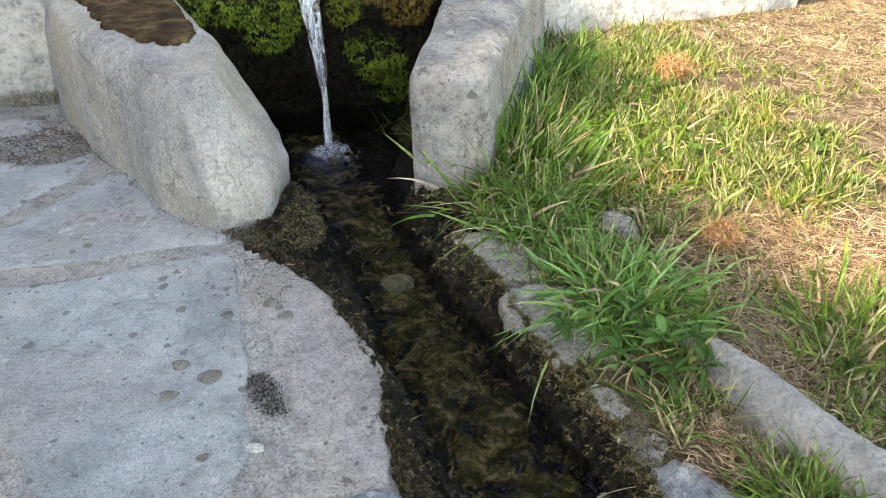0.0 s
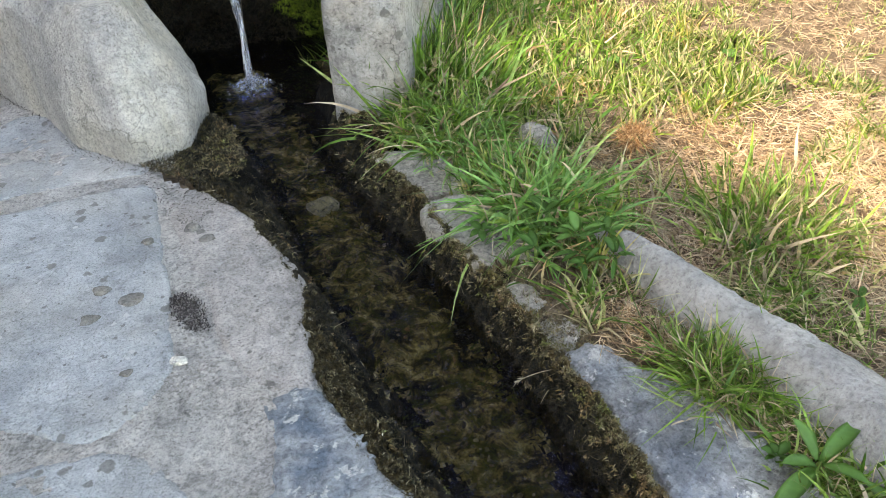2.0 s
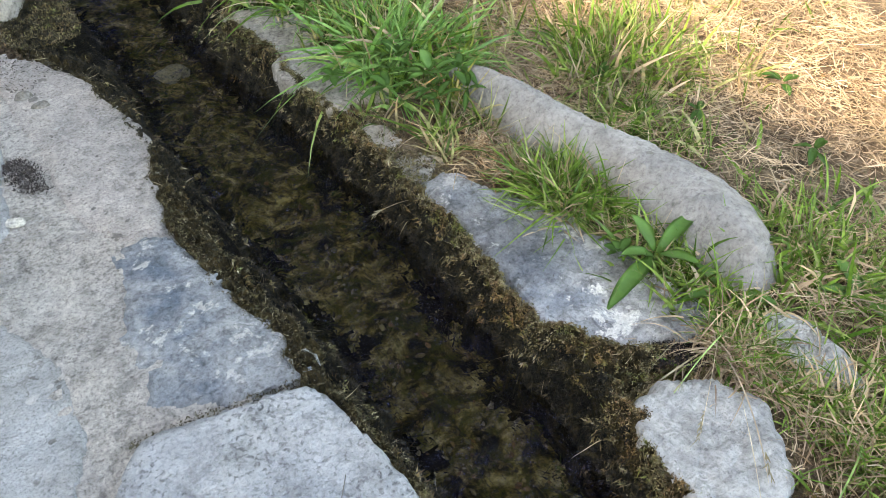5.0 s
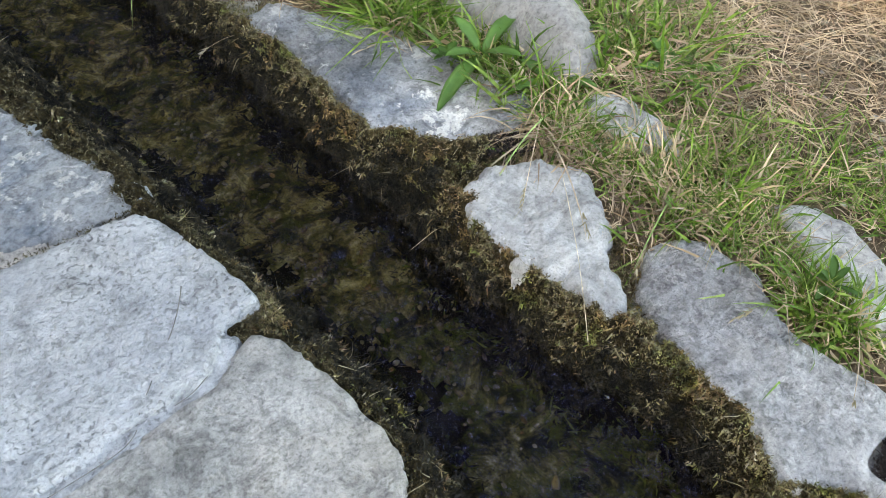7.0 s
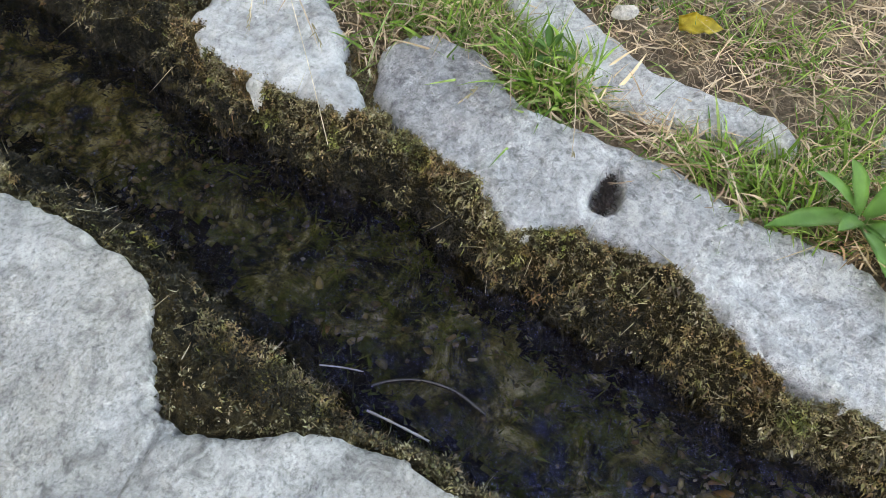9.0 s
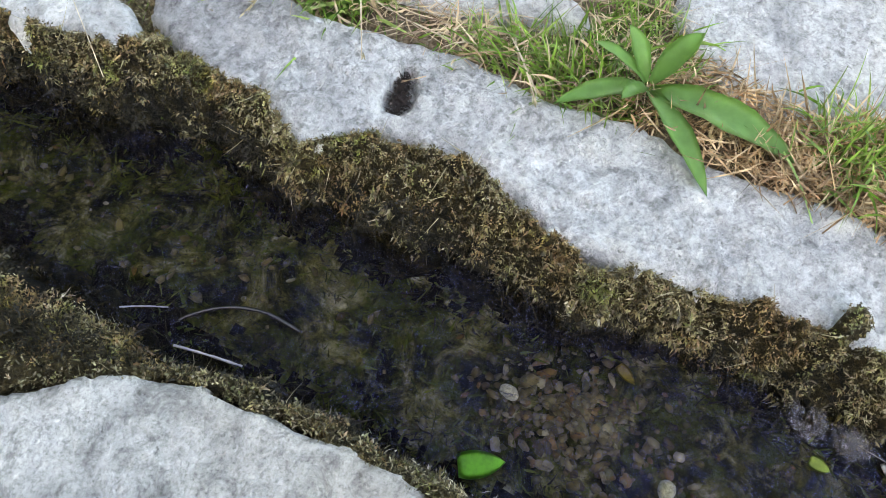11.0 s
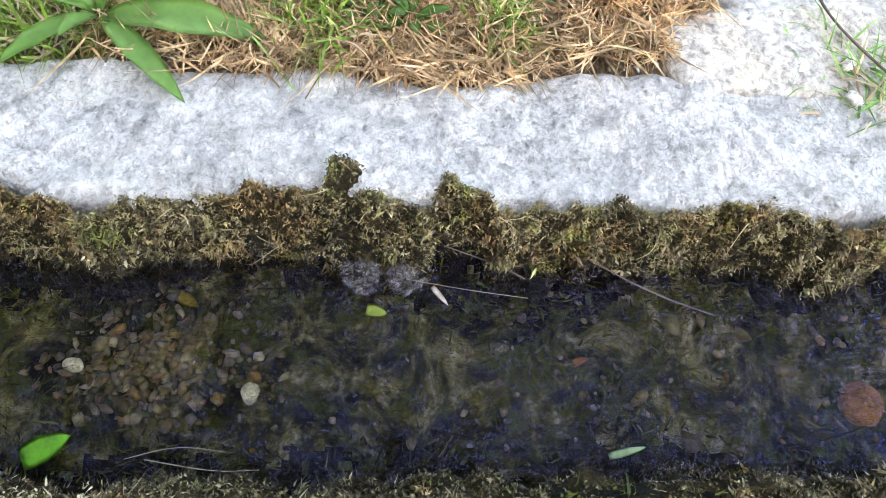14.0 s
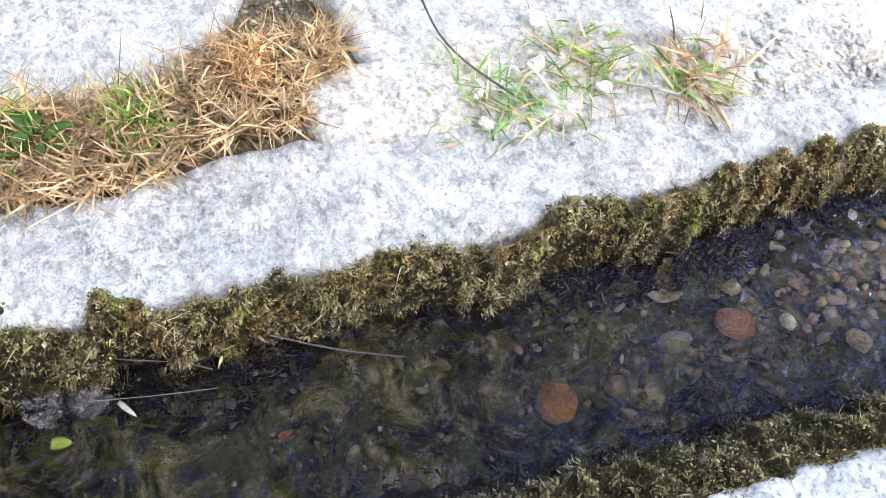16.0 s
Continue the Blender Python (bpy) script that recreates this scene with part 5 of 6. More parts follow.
for cx, cy, r, seed in ((1.38, 1.49, 0.055, 61), (1.99, 2.67, 0.085, 62), (1.10, -1.58, 0.05, 63)):
    rng = np.random.default_rng(seed)
    m = 900
    v = rng.normal(size=(m, 3))
    v[:, 2] = abs(v[:, 2])
    v /= np.linalg.norm(v, axis=1, keepdims=True)
    b = np.array([cx, cy, 0.015 if cy < 0 else 0.075]) + v * np.array([1, 1, 1.0]) * (r * rng.uniform(0.4, 1.0, (m, 1)))
    tagged(blades("dry_clump", b, v * 0.4 + rng.normal(size=(m, 3)) * 0.8, rng.uniform(0.15, 0.5, m) * r, 0.0030, 0.3, ORANGE_STRAW, 4, seed=seed, curl=0.9), "round clump of dead orange-brown grass", "dry grass")


# ---------------------------------------------------------------- leaves and small plants
def leaf_mesh(name, root, way, length, width, material_, parent=None, label="", droop=0.3, fold=0.25, wave=0.0, heart=0.0, seed=0):
    """One broad leaf: folded along the midrib, drooping to the tip."""
    way = Vector(way).normalized()
    side = way.cross(Vector((0, 0, 1)))
    side = side.normalized() if side.length > 1e-3 else Vector((1, 0, 0))
    up = side.cross(way)
    bm = bmesh.new()
    rows = []
    for i in range(9):
        s = i / 8
        c = Vector(root) + way * length * s + Vector((0, 0, -droop * length * s * s))
        w = width * 0.5 * (math.sin(math.pi * min(1, s * 0.93 + 0.07 + heart * (1 - s) * 0.25)) ** 0.8)
        row = []
        for a in (-1, -0.5, 0, 0.5, 1):
            rise = abs(a) * fold * w + wave * w * math.sin(s * 17 + a * 2 + seed)
            row.append(bm.verts.new(c + side * a * w + up * rise))
        rows.append(row)
    for r0, r1 in zip(rows, rows[1:]):
        for k in range(4):
            bm.faces.new((r0[k], r0[k + 1], r1[k + 1], r1[k]))
    bmesh.ops.solidify(bm, geom=bm.faces[:], thickness=0.0006)
    return part(name, bm, material_, parent, label)


def rosette(name, x, y, z, leaves, label, category, mat, group=""):
    """A plant of broad leaves: (turn in degrees, lift, length, width)."""
    root = tagged(new(name), label, category, group)
    root.location = (x, y, z)
    for k, (turn, lift, length, width) in enumerate(leaves):
        a, e = radians(turn), radians(lift)
        leaf_mesh("leaf", (0.006 * math.cos(a), 0.006 * math.sin(a), 0.002 * k), (math.cos(a) * math.cos(e), math.sin(a) * math.cos(e), math.sin(e)), length, width, mat, root, droop=0.35, fold=0.3, wave=0.10, seed=k)
    return root


rosette("dock_plant", 1.015, -0.875, 0.030, [(-95, 17, 0.235, 0.058), (-134, 15, 0.18, 0.034), (132, 24, 0.15, 0.032), (60, 62, 0.12, 0.030), (-35, 58, 0.13, 0.036), (160, 42, 0.09, 0.026), (100, 50, 0.13, 0.022)], "broad-leaved green dock plant behind the kerb", "dock plant", LEAF)
rosette("dock_plant", 1.10, 0.27, 0.0, [(200, 12, 0.15, 0.035), (250, 15, 0.13, 0.032), (-60, 30, 0.10, 0.03), (100, 35, 0.09, 0.028), (30, 25, 0.10, 0.03), (160, 20, 0.10, 0.026)], "broad-leaved green plant at the long stone's end", "dock plant", LEAF)
rosette("dock_plant", 1.03, 0.40, 0.035, [(194, 6, 0.155, 0.036), (168, 38, 0.10, 0.030), (15, 22, 0.17, 0.034), (-70, 35, 0.10, 0.028), (95, 50, 0.11, 0.030)], "broad-leaved green plant between two stones", "dock plant", LEAF)
rosette("dock_plant", 1.30, 0.12, 0.01, [(20, 35, 0.10, 0.035), (80, 40, 0.11, 0.035), (140, 30, 0.10, 0.03), (-50, 30, 0.10, 0.03), (-110, 25, 0.09, 0.03)], "broad-leaved green plant in dry grass", "dock plant", LEAF)
for i, (x, y, s) in enumerate([(0.86, 1.16, 1.0), (0.78, 1.30, 0.8), (0.93, 1.05, 1.0), (0.98, 1.16, 1.1), (1.02, 1.05, 1.0), (0.95, 1.28, 1.0), (0.90, 1.22, 0.8), (1.05, 1.14, 0.9), (0.80, 2.02, 0.8), (0.74, 2.0, 0.6), (0.86, 1.98, 0.7), (0.95, 1.10, 0.8), (1.08, 1.36, 0.9), (1.72, 0.68, 0.8), (1.80, 0.30, 0.8), (1.35, 0.95, 0.7), (1.45, 0.70, 0.7), (1.045, -1.22, 0.55), (1.03, -1.29, 0.8), (1.035, -0.36, 0.6), (1.55, 0.45, 0.8), (1.95, 0.20, 0.8), (0.98, 0.45, 0.7)]):
    turn0 = 47 * i % 360
    wild = np.random.default_rng(800 + i)
    leaves = [(turn0 + 55 * k + wild.uniform(-25, 25), wild.uniform(0, 60), wild.uniform(0.035, 0.085) * s, wild.uniform(0.014, 0.032) * s) for k in range(wild.integers(5, 9))]
    rosette("clover_plant", x, y, float(ground_height(np.array(x), np.array(y))) + (0.075 if 1.0 < y < 1.35 else 0.035), leaves, "low weed with dark green oval leaves", "weed", LEAF if s > 1.05 else DARK_LEAF, "weeds on the bank")


def stalk(x, y, z, way, length, droop, seed, head=14):
    """A thin grass stem with a seed head at the tip."""
    rng = np.random.default_rng(seed)
    root = tagged(blades("grass_stalk", [(x, y, z)], [way], length, 0.0028, droop, STRAW if seed % 2 else GRASS_PALE, 9, curl=0.02, seed=seed, blunt=6.0), "thin grass stem with a drooping seed head", "grass stem", "grass stems")
    w = np.array(way, float)
    w /= np.linalg.norm(w)
    s = rng.uniform(0.78, 1.0, head)
    b = np.array([x, y, z]) + w * (length * s)[:, None]
    b[:, 2] -= droop * length * s * s
    blades("seed_head", b, np.tile(w * np.array([1, 1, 0.2]), (head, 1)) + rng.normal(size=(head, 3)) * 0.35 - np.array([0, 0, 0.5 * droop]), rng.uniform(0.008, 0.018, head), 0.0035, 0.2, MOSS_DRY, 2, root, seed=seed)
    return root


for k, (x, y, z, way, length, droop) in enumerate([(0.84, 1.74, 0.02, (-0.80, -0.1, 0.60), 0.34, 0.62), (0.84, 1.78, 0.02, (-0.8, 0.25, 0.45), 0.22, 0.5), (1.0, 2.1, 0.03, (0.1, 0.0, 1.0), 0.30, 0.10), (1.08, 2.2, 0.03, (0.2, -0.1, 1.0), 0.30, 0.12), (1.15, 2.1, 0.03, (-0.2, -0.2, 1.0), 0.26, 0.15), (1.25, 2.4, 0.03, (0.1, 0.1, 1.0), 0.26, 0.15), (0.92, 2.0, 0.03, (-0.1, -0.2, 1.0), 0.26, 0.2), (1.02, 0.22, 0.02, (-0.7, -0.5, 0.3), 0.30, 0.30), (1.03, 0.2, 0.02, (-0.8, -0.2, 0.4), 0.24, 0.5), (0.97, 0.16, 0.02, (-0.5, -0.85, 0.35), 0.26, 0.35), (1.02, -0.08, 0.02, (-0.7, -0.25, 0.4), 0.20, 0.5), (1.02, -0.42, 0.02, (-0.8, -0.45, 0.35), 0.18, 0.5), (1.02, -0.36, 0.02, (-0.6, 0.3, 0.4), 0.17, 0.55), (1.03, -0.66, 0.02, (-0.6, -0.5, 0.3), 0.14, 0.4), (1.03, -1.05, 0.02, (-0.75, -0.6, 0.3), 0.20, 0.45), (0.86, 1.0, 0.02, (-0.7, -0.3, 0.45), 0.16, 0.5), (1.10, -1.22, 0.02, (0.3, -0.1, 1.0), 0.16, 0.15), (0.75, 0.85, -0.02, (-0.8, 0.1, 0.15), 0.10, 0.3)] + [(0.95 + 0.05 * (k % 4) + 0.013 * (k % 3), 1.9 + 0.06 * (k % 7), 0.03, (-0.3 + 0.1 * (k % 6), -0.35 + 0.12 * (k % 5), 1.0), 0.20 + 0.02 * (k % 6), 0.12 + 0.06 * (k % 4)) for k in range(16)]):
    stalk(x, y, z, way, length, droop, 700 + k)
for x, y, turn, seed in ((2.08, 1.88, 60, 1), (2.02, 1.66, 10, 2), (1.70, 2.0, 130, 3)):
    a = radians(turn)
    tagged(leaf_mesh("fallen_leaf", (x, y, 0.06), (math.cos(a), math.sin(a), 0.25), 0.09, 0.06, LEAF, droop=0.3, wave=0.15, seed=seed), "pale green broad leaf lying on the grass", "leaf", "fallen leaves")


# ---------------------------------------------------------------- pebbles, leaves and weed in the water
def leaf_colour(name, colour):
    return plant_material(name, [tuple(c * 0.8 for c in colour), colour], 0.5, 0.3, 40)


FLOAT = -0.093
for x, y, z, turn, length, width, colour, label in [
    (0.455, -0.85, FLOAT, -60, 0.060, 0.036, (0.10, 0.34, 0.03), "fresh green leaf floating in the channel"),
    (0.655, -1.245, FLOAT, -100, 0.028, 0.020, (0.30, 0.38, 0.08), "yellow-green leaf caught in the channel"),
    (0.69, -1.33, FLOAT, -140, 0.034, 0.008, (0.62, 0.58, 0.52), "small white petal floating on the water"),
    (0.475, -1.55, FLOAT, -75, 0.050, 0.010, (0.28, 0.42, 0.22), "narrow pale green leaf floating on the water"),
    (0.45, -2.19, FLOAT, -100, 0.024, 0.016, (0.45, 0.50, 0.20), "small pale yellow leaf at the water's edge"),
    (0.68, -0.99, -0.125, -120, 0.034, 0.018, (0.42, 0.32, 0.05), "yellow leaf lying under water"),
    (0.60, -1.52, -0.125, -70, 0.022, 0.012, (0.45, 0.18, 0.04), "orange leaf lying under water"),
    (0.55, -0.27, -0.12, 40, 0.024, 0.014, (0.30, 0.24, 0.12), "brown leaf lying under water"),
]:
    a = radians(turn)
    tagged(leaf_mesh("leaf", (x, y, z), (math.cos(a), math.sin(a), 0.02), length, width, leaf_colour("leaf_tone", colour), droop=0.02, fold=0.05, heart=0.8), label, "leaf", "leaves in the channel")
tagged(leaf_mesh("fallen_leaf", (1.22, -0.50, 0.035), (0.5, -0.9, 0.1), 0.075, 0.05, leaf_colour("yellow_leaf", (0.55, 0.42, 0.05)), droop=0.1, wave=0.12, heart=0.6, seed=4), "bright yellow leaf lying on dry grass", "leaf", "fallen leaves")


def pebble_shape(rng, r, flat):
    bm = bmesh.new()
    bmesh.ops.create_icosphere(bm, subdivisions=3, radius=r)
    seed = Vector(rng.uniform(0, 50, 3))
    long_, wide = rng.uniform(1.0, 1.3), rng.uniform(0.75, 1.0)
    for v in bm.verts:
        lump = 1 + 0.30 * noise.noise(v.co * (0.9 / r) + seed) + 0.10 * noise.noise(v.co * (2.6 / r) + seed)
        v.co = Vector((v.co.x * long_ * lump, v.co.y * wide * lump, v.co.z * flat * lump))
    return bm


ORANGE, OCHRE, WHITE_STONE, GREY_STONE = [stone_material(nm, tuple(1.2 * c for c in col), tuple(0.7 * c for c in col), col, spots=0, blotch=40, grain=200) for nm, col in (("orange_pebble", (0.34, 0.16, 0.06)), ("ochre_pebble", (0.36, 0.30, 0.14)), ("white_pebble", (0.66, 0.64, 0.60)), ("grey_pebble", (0.30, 0.29, 0.27)))]
for k, (x, y, z, r, mat, label) in enumerate([
    (0.555, -1.90, -0.128, 0.028, ORANGE, "orange-brown pebble on the stream bed"), (0.605, -2.20, -0.128, 0.026, ORANGE, "orange-brown pebble on the stream bed"),
    (0.535, -2.37, -0.125, 0.018, OCHRE, "yellowish pebble on the stream bed"), (0.58, -0.87, -0.128, 0.010, WHITE_STONE, "small white pebble on the stream bed"),
    (0.55, -1.10, -0.128, 0.013, WHITE_STONE, "small white pebble on the stream bed"), (0.59, -2.28, -0.128, 0.014, WHITE_STONE, "small pale pebble on the stream bed"),
    (0.60, -2.10, -0.130, 0.022, GREY_STONE, "grey pebble on the stream bed"), (0.50, 1.86, -0.15, 0.045, GREY_STONE, "flat grey stone under shallow water"),
    (-0.01, 1.19, 0.008, 0.016, WHITE_STONE, "small white pebble on the paving"), (1.20, -0.41, 0.03, 0.019, PEBBLE, "pale grey pebble in the dry grass"), (0.755, -0.845, 0.0, 0.014, WHITE_STONE, "white pebble stuck in the moss"),
    (0.99, -1.83, 0.01, 0.014, WHITE_STONE, "white pebble behind the kerb"), (1.00, -1.90, 0.01, 0.012, WHITE_STONE, "white pebble behind the kerb"), (1.03, -2.0, 0.012, 0.014, WHITE_STONE, "white pebble behind the kerb"), (1.106, -2.02, 0.03, 0.016, WHITE_STONE, "white pebble behind the kerb"), (0.961, -2.084, 0.02, 0.012, WHITE_STONE, "white pebble behind the kerb"), (0.939, -1.892, 0.016, 0.010, WHITE_STONE, "white pebble behind the kerb"),
]):
    rng = np.random.default_rng(900 + k)
    ob = part("pebble", pebble_shape(rng, r, 0.6), mat)
    ob.location, ob.rotation_euler = (x, y, z), (0, 0, rng.uniform(0, 6))
    tagged(ob, label, "pebble", "pebbles")


def gravel(name, boxes, material_, label, seed, base_z):
    """Small flat pebbles joined into one heap."""
    rng = np.random.default_rng(seed)
    ico = bmesh.new()
    bmesh.ops.create_icosphere(ico, subdivisions=1, radius=1.0)
    shape = np.array([v.co for v in ico.verts])
    tri = np.array([[v.index for v in f.verts] for f in ico.faces])
    ico.free()
    verts, faces = [], []
    for x0, x1, y0, y1, n, r0, r1 in boxes:
        for _ in range(n):
            s = rng.uniform(r0, r1)
            p = shape * np.array([s * rng.uniform(0.7, 1.7), s * rng.uniform(0.6, 1.1), s * 0.4]) * rng.uniform(0.65, 1.3, (len(shape), 1))
            a, tip = rng.uniform(0, 6.28), rng.normal() * 0.3
            c, d = math.cos(a), math.sin(a)
            p = np.stack([p[:, 0] * c - p[:, 1] * d, p[:, 0] * d + p[:, 1] * c, p[:, 2] + tip * p[:, 0]], 1)
            x, y = rng.normal((x0 + x1) / 2, (x1 - x0) / 3.2), rng.normal((y0 + y1) / 2, (y1 - y0) / 3.2)
            z = float(ground_height(np.array(x), np.array(y))) if base_z is None else base_z
            faces.append(tri + len(verts) * len(shape))
            verts.append(p + np.array([x, y, z + s * 0.25]))
    return tagged(mesh_object(name, np.concatenate(verts), np.concatenate(faces), material_), label, "gravel", kind="stuff")


PALE_BED = plant_material("pale_bed_pebbles", [(0.22, 0.19, 0.14), (0.30, 0.26, 0.20), (0.14, 0.11, 0.08), (0.28, 0.19, 0.11), (0.36, 0.32, 0.26)], 0.6, 0.0, 60)
GRAVEL = plant_material("mixed_stream_gravel", [(0.03, 0.025, 0.012), (0.09, 0.07, 0.035), (0.15, 0.125, 0.07), (0.06, 0.045, 0.022), (0.24, 0.215, 0.16), (0.04, 0.03, 0.015), (0.16, 0.09, 0.035), (0.11, 0.10, 0.06), (0.05, 0.05, 0.03)], 0.6, 0.0, 60)
gravel("stream_gravel", [(0.53, 0.66, -1.08, -0.86, 420, 0.003, 0.009), (0.52, 0.68, -2.7, -1.9, 300, 0.003, 0.009), (0.50, 0.68, -2.7, -1.7, 34, 0.008, 0.016), (0.46, 0.68, -1.8, -1.1, 160, 0.002, 0.006), (0.47, 0.66, 0.0, 0.6, 150, 0.003, 0.007), (0.46, 0.64, 0.5, 1.3, 180, 0.003, 0.007), (0.44, 0.62, 1.2, 2.3, 160, 0.003, 0.008), (0.5, 0.68, -0.8, 0.2, 90, 0.003, 0.008)], GRAVEL, "small brown and pale pebbles on the stream bed", 31, None)
gravel("pale_stream_gravel", [(0.58, 0.74, -2.75, -2.3, 170, 0.005, 0.014)], PALE_BED, "pale rounded pebbles on the stream bed", 36, None)
gravel("soil_crumbs", [(0.97, 1.12, -1.1, -0.3, 500, 0.0015, 0.006), (0.97, 1.10, -1.75, -1.0, 500, 0.0015, 0.006), (0.96, 1.10, -2.4, -1.6, 600, 0.0015, 0.006), (1.10, 1.5, -1.78, -1.55, 900, 0.002, 0.006), (1.0, 2.0, -0.6, 1.2, 700, 0.002, 0.009), (0.9, 1.05, 0.7, 1.3, 200, 0.002, 0.007)], GRAVEL, "brown crumbs and grit on bare soil", 34, None)
gravel("soil_gravel", [(0.90, 1.02, -2.6, -2.25, 700, 0.002, 0.008), (0.94, 1.10, -2.3, -1.75, 400, 0.003, 0.008), (0.98, 1.12, -2.5, -1.6, 500, 0.001, 0.005), (0.955, 1.01, -2.3, -1.7, 300, 0.001, 0.004), (0.98, 1.10, -2.1, -1.7, 420, 0.0015, 0.005), (1.25, 1.6, -0.5, 0.0, 60, 0.004, 0.010)], PEBBLE, "loose pale gravel behind the kerb", 33, 0.004)
WEED = plant_material("submerged_green_weed", [(0.02, 0.035, 0.006), (0.06, 0.085, 0.012), (0.10, 0.12, 0.02), (0.03, 0.03, 0.010)], 0.8, 0.2, 20)
rng = np.random.default_rng(41)
n = 16000
x, y = rng.uniform(0.42, 0.74, n), rng.uniform(-2.9, 2.2, n)
keep = fbm(x, y, 6, 301) + np.abs(x - 0.57) * 4 - 0.35 + 0.25 * smoothstep(-0.2, -1.2, y) > 0
x, y = x[keep], y[keep]
z = ground_height(x, y)
way = np.stack([rng.normal(0, 0.7, len(x)), rng.normal(-0.5, 0.6, len(x)), rng.uniform(0.1, 0.9, len(x))], 1)
tagged(blades("water_weed", np.stack([x, y, z], 1), way, rng.uniform(0.006, 0.018, len(x)), rng.uniform(0.002, 0.006, len(x)), 0.4, WEED, 3, curl=0.7, seed=42), "dark green weed combed by the current", "water weed", kind="stuff")

# foam and a torn web where the kerb moss meets the water
FROTH, fn, fl, fb = material("grey_froth", 0.7, 0.4)
fac = noise_node(fn, fl, place(fn), 160, 5, 0.7)
fl.new(ramp(fn, fl, fac, [(0.35, (0.04, 0.035, 0.035)), (0.65, (0.26, 0.24, 0.25))]), fb.inputs["Base Color"])
fl.new(ramp(fn, fl, noise_node(fn, fl, place(fn), 70, 6, 0.8), [(0.42, grey(0.0)), (0.62, grey(0.7))]), fb.inputs["Alpha"])
for fx, fy, fr, seed in ((0.705, -1.235, 0.024, 1), (0.698, -1.295, 0.020, 2), (0.682, -0.566, 0.016, 3)):
    tagged(stone("froth", [(fx + fr * (0.9 + 0.3 * math.sin(2 * a + seed)) * math.cos(a), fy + fr * 1.2 * math.sin(a)) for a in np.linspace(0, 2 * math.pi, 9)[:-1]], FROTH, top=-0.0945, depth=0.004, edge=0.003, ragged=0.014, relief=0.0015, dome=0.002, step=0.003, seed=seed), "greyish froth and fluff caught at the bank", "froth", "froth at the bank")


WET_STEM = plant_material("wet_straw_stem", [(0.13, 0.105, 0.065), (0.18, 0.15, 0.10)], 0.6, 0.1, 40)

WET_TWIG = plant_material("black_wet_twig", [(0.006, 0.006, 0.008), (0.012, 0.011, 0.012)], 0.2, 0.0, 40)
GREY_STEM = plant_material("weathered_grey_stem", [(0.16, 0.145, 0.13), (0.24, 0.22, 0.20)], 0.7, 0.0, 40)
PALE_STEM = plant_material("bleached_grass_stem", [(0.45, 0.38, 0.28), (0.55, 0.48, 0.36)], 0.6, 0.1, 40)
CRACK = plant_material("dirt_in_crack", [(0.11, 0.108, 0.105), (0.16, 0.155, 0.15)], 0.95, 0.0, 60)


def twig(points, radius, mat, label, category="twig"):
    cu = bpy.data.curves.new("twig", "CURVE")
    cu.dimensions, cu.bevel_depth, cu.bevel_resolution = "3D", radius, 1
    sp = cu.splines.new("POLY")
    pts = np.array(points, float)
    s = np.linspace(0, len(pts) - 1, 14)
    fine = [np.array([np.interp(k, range(len(pts)), pts[:, c]) for c in range(3)]) for k in s]
    fine = [sum(fine[max(0, i - 2):i + 3]) / len(fine[max(0, i - 2):i + 3]) for i in range(14)]
    sp.points.add(13)
    for p, q in zip(sp.points, fine):
        p.co = (*q, 1)
        p.radius = 0.6 + 0.4 * random.random()
    ob = new("twig", cu)
    cu.materials.append(mat)
    return tagged(ob, label, category, "twigs")


twig([(1.189, -1.851, 0.05), (1.135, -1.858, 0.035), (1.079, -1.871, 0.026), (1.014, -1.914, 0.024), (0.956, -1.958, 0.024)], 0.0024, TWIG, "thin dark twig lying across the gravel")
twig([(0.455, -0.96, -0.09), (0.475, -1.03, -0.088), (0.468, -1.10, -0.09)], 0.0007, WET_STEM, "wet straw stem floating in the channel")
twig([(0.46, -0.98, -0.088), (0.445, -1.08, -0.086), (0.45, -1.14, -0.09)], 0.0008, WET_STEM, "wet straw stem floating in the channel")
twig([(0.70, -1.28, -0.088), (0.685, -1.38, -0.09), (0.675, -1.47, -0.09)], 0.0008, WET_STEM, "wet straw stem floating in the channel")
twig([(0.73, -1.52, -0.06), (0.69, -1.62, -0.09), (0.655, -1.72, -0.092)], 0.0014, TWIG, "reddish brown stem trailing in the water")
twig([(0.735, -1.33, -0.05), (0.72, -1.42, -0.085), (0.70, -1.46, -0.09)], 0.0012, TWIG, "reddish brown stem trailing in the water")
twig([(0.453, -0.43, -0.093), (0.496, -0.456, -0.089), (0.527, -0.52, -0.088), (0.525, -0.559, -0.091), (0.522, -0.60, -0.097)], 0.0032, WET_TWIG, "black wet twig breaking the water's surface")
twig([(0.430, -0.449, -0.08), (0.440, -0.50, -0.083), (0.449, -0.556, -0.09)], 0.0022, GREY_STEM, "pale grey stem resting on the mossy edge")
twig([(0.441, -0.361, -0.075), (0.46, -0.39, -0.08), (0.477, -0.422, -0.088)], 0.0014, GREY_STEM, "pale grey stem resting on the mossy edge")
twig([(0.93, 0.10, 0.035), (0.86, 0.015, 0.045), (0.78, -0.085, 0.035), (0.69, -0.195, -0.02)], 0.0009, PALE_STEM, "long pale grass stem hanging over the kerb", "grass stem")
twig([(0.969, -2.097, 0.022), (0.945, -2.15, 0.024), (0.92, -2.197, 0.02)], 0.0035, GREY_STEM, "weathered grey stick beside the kerb")

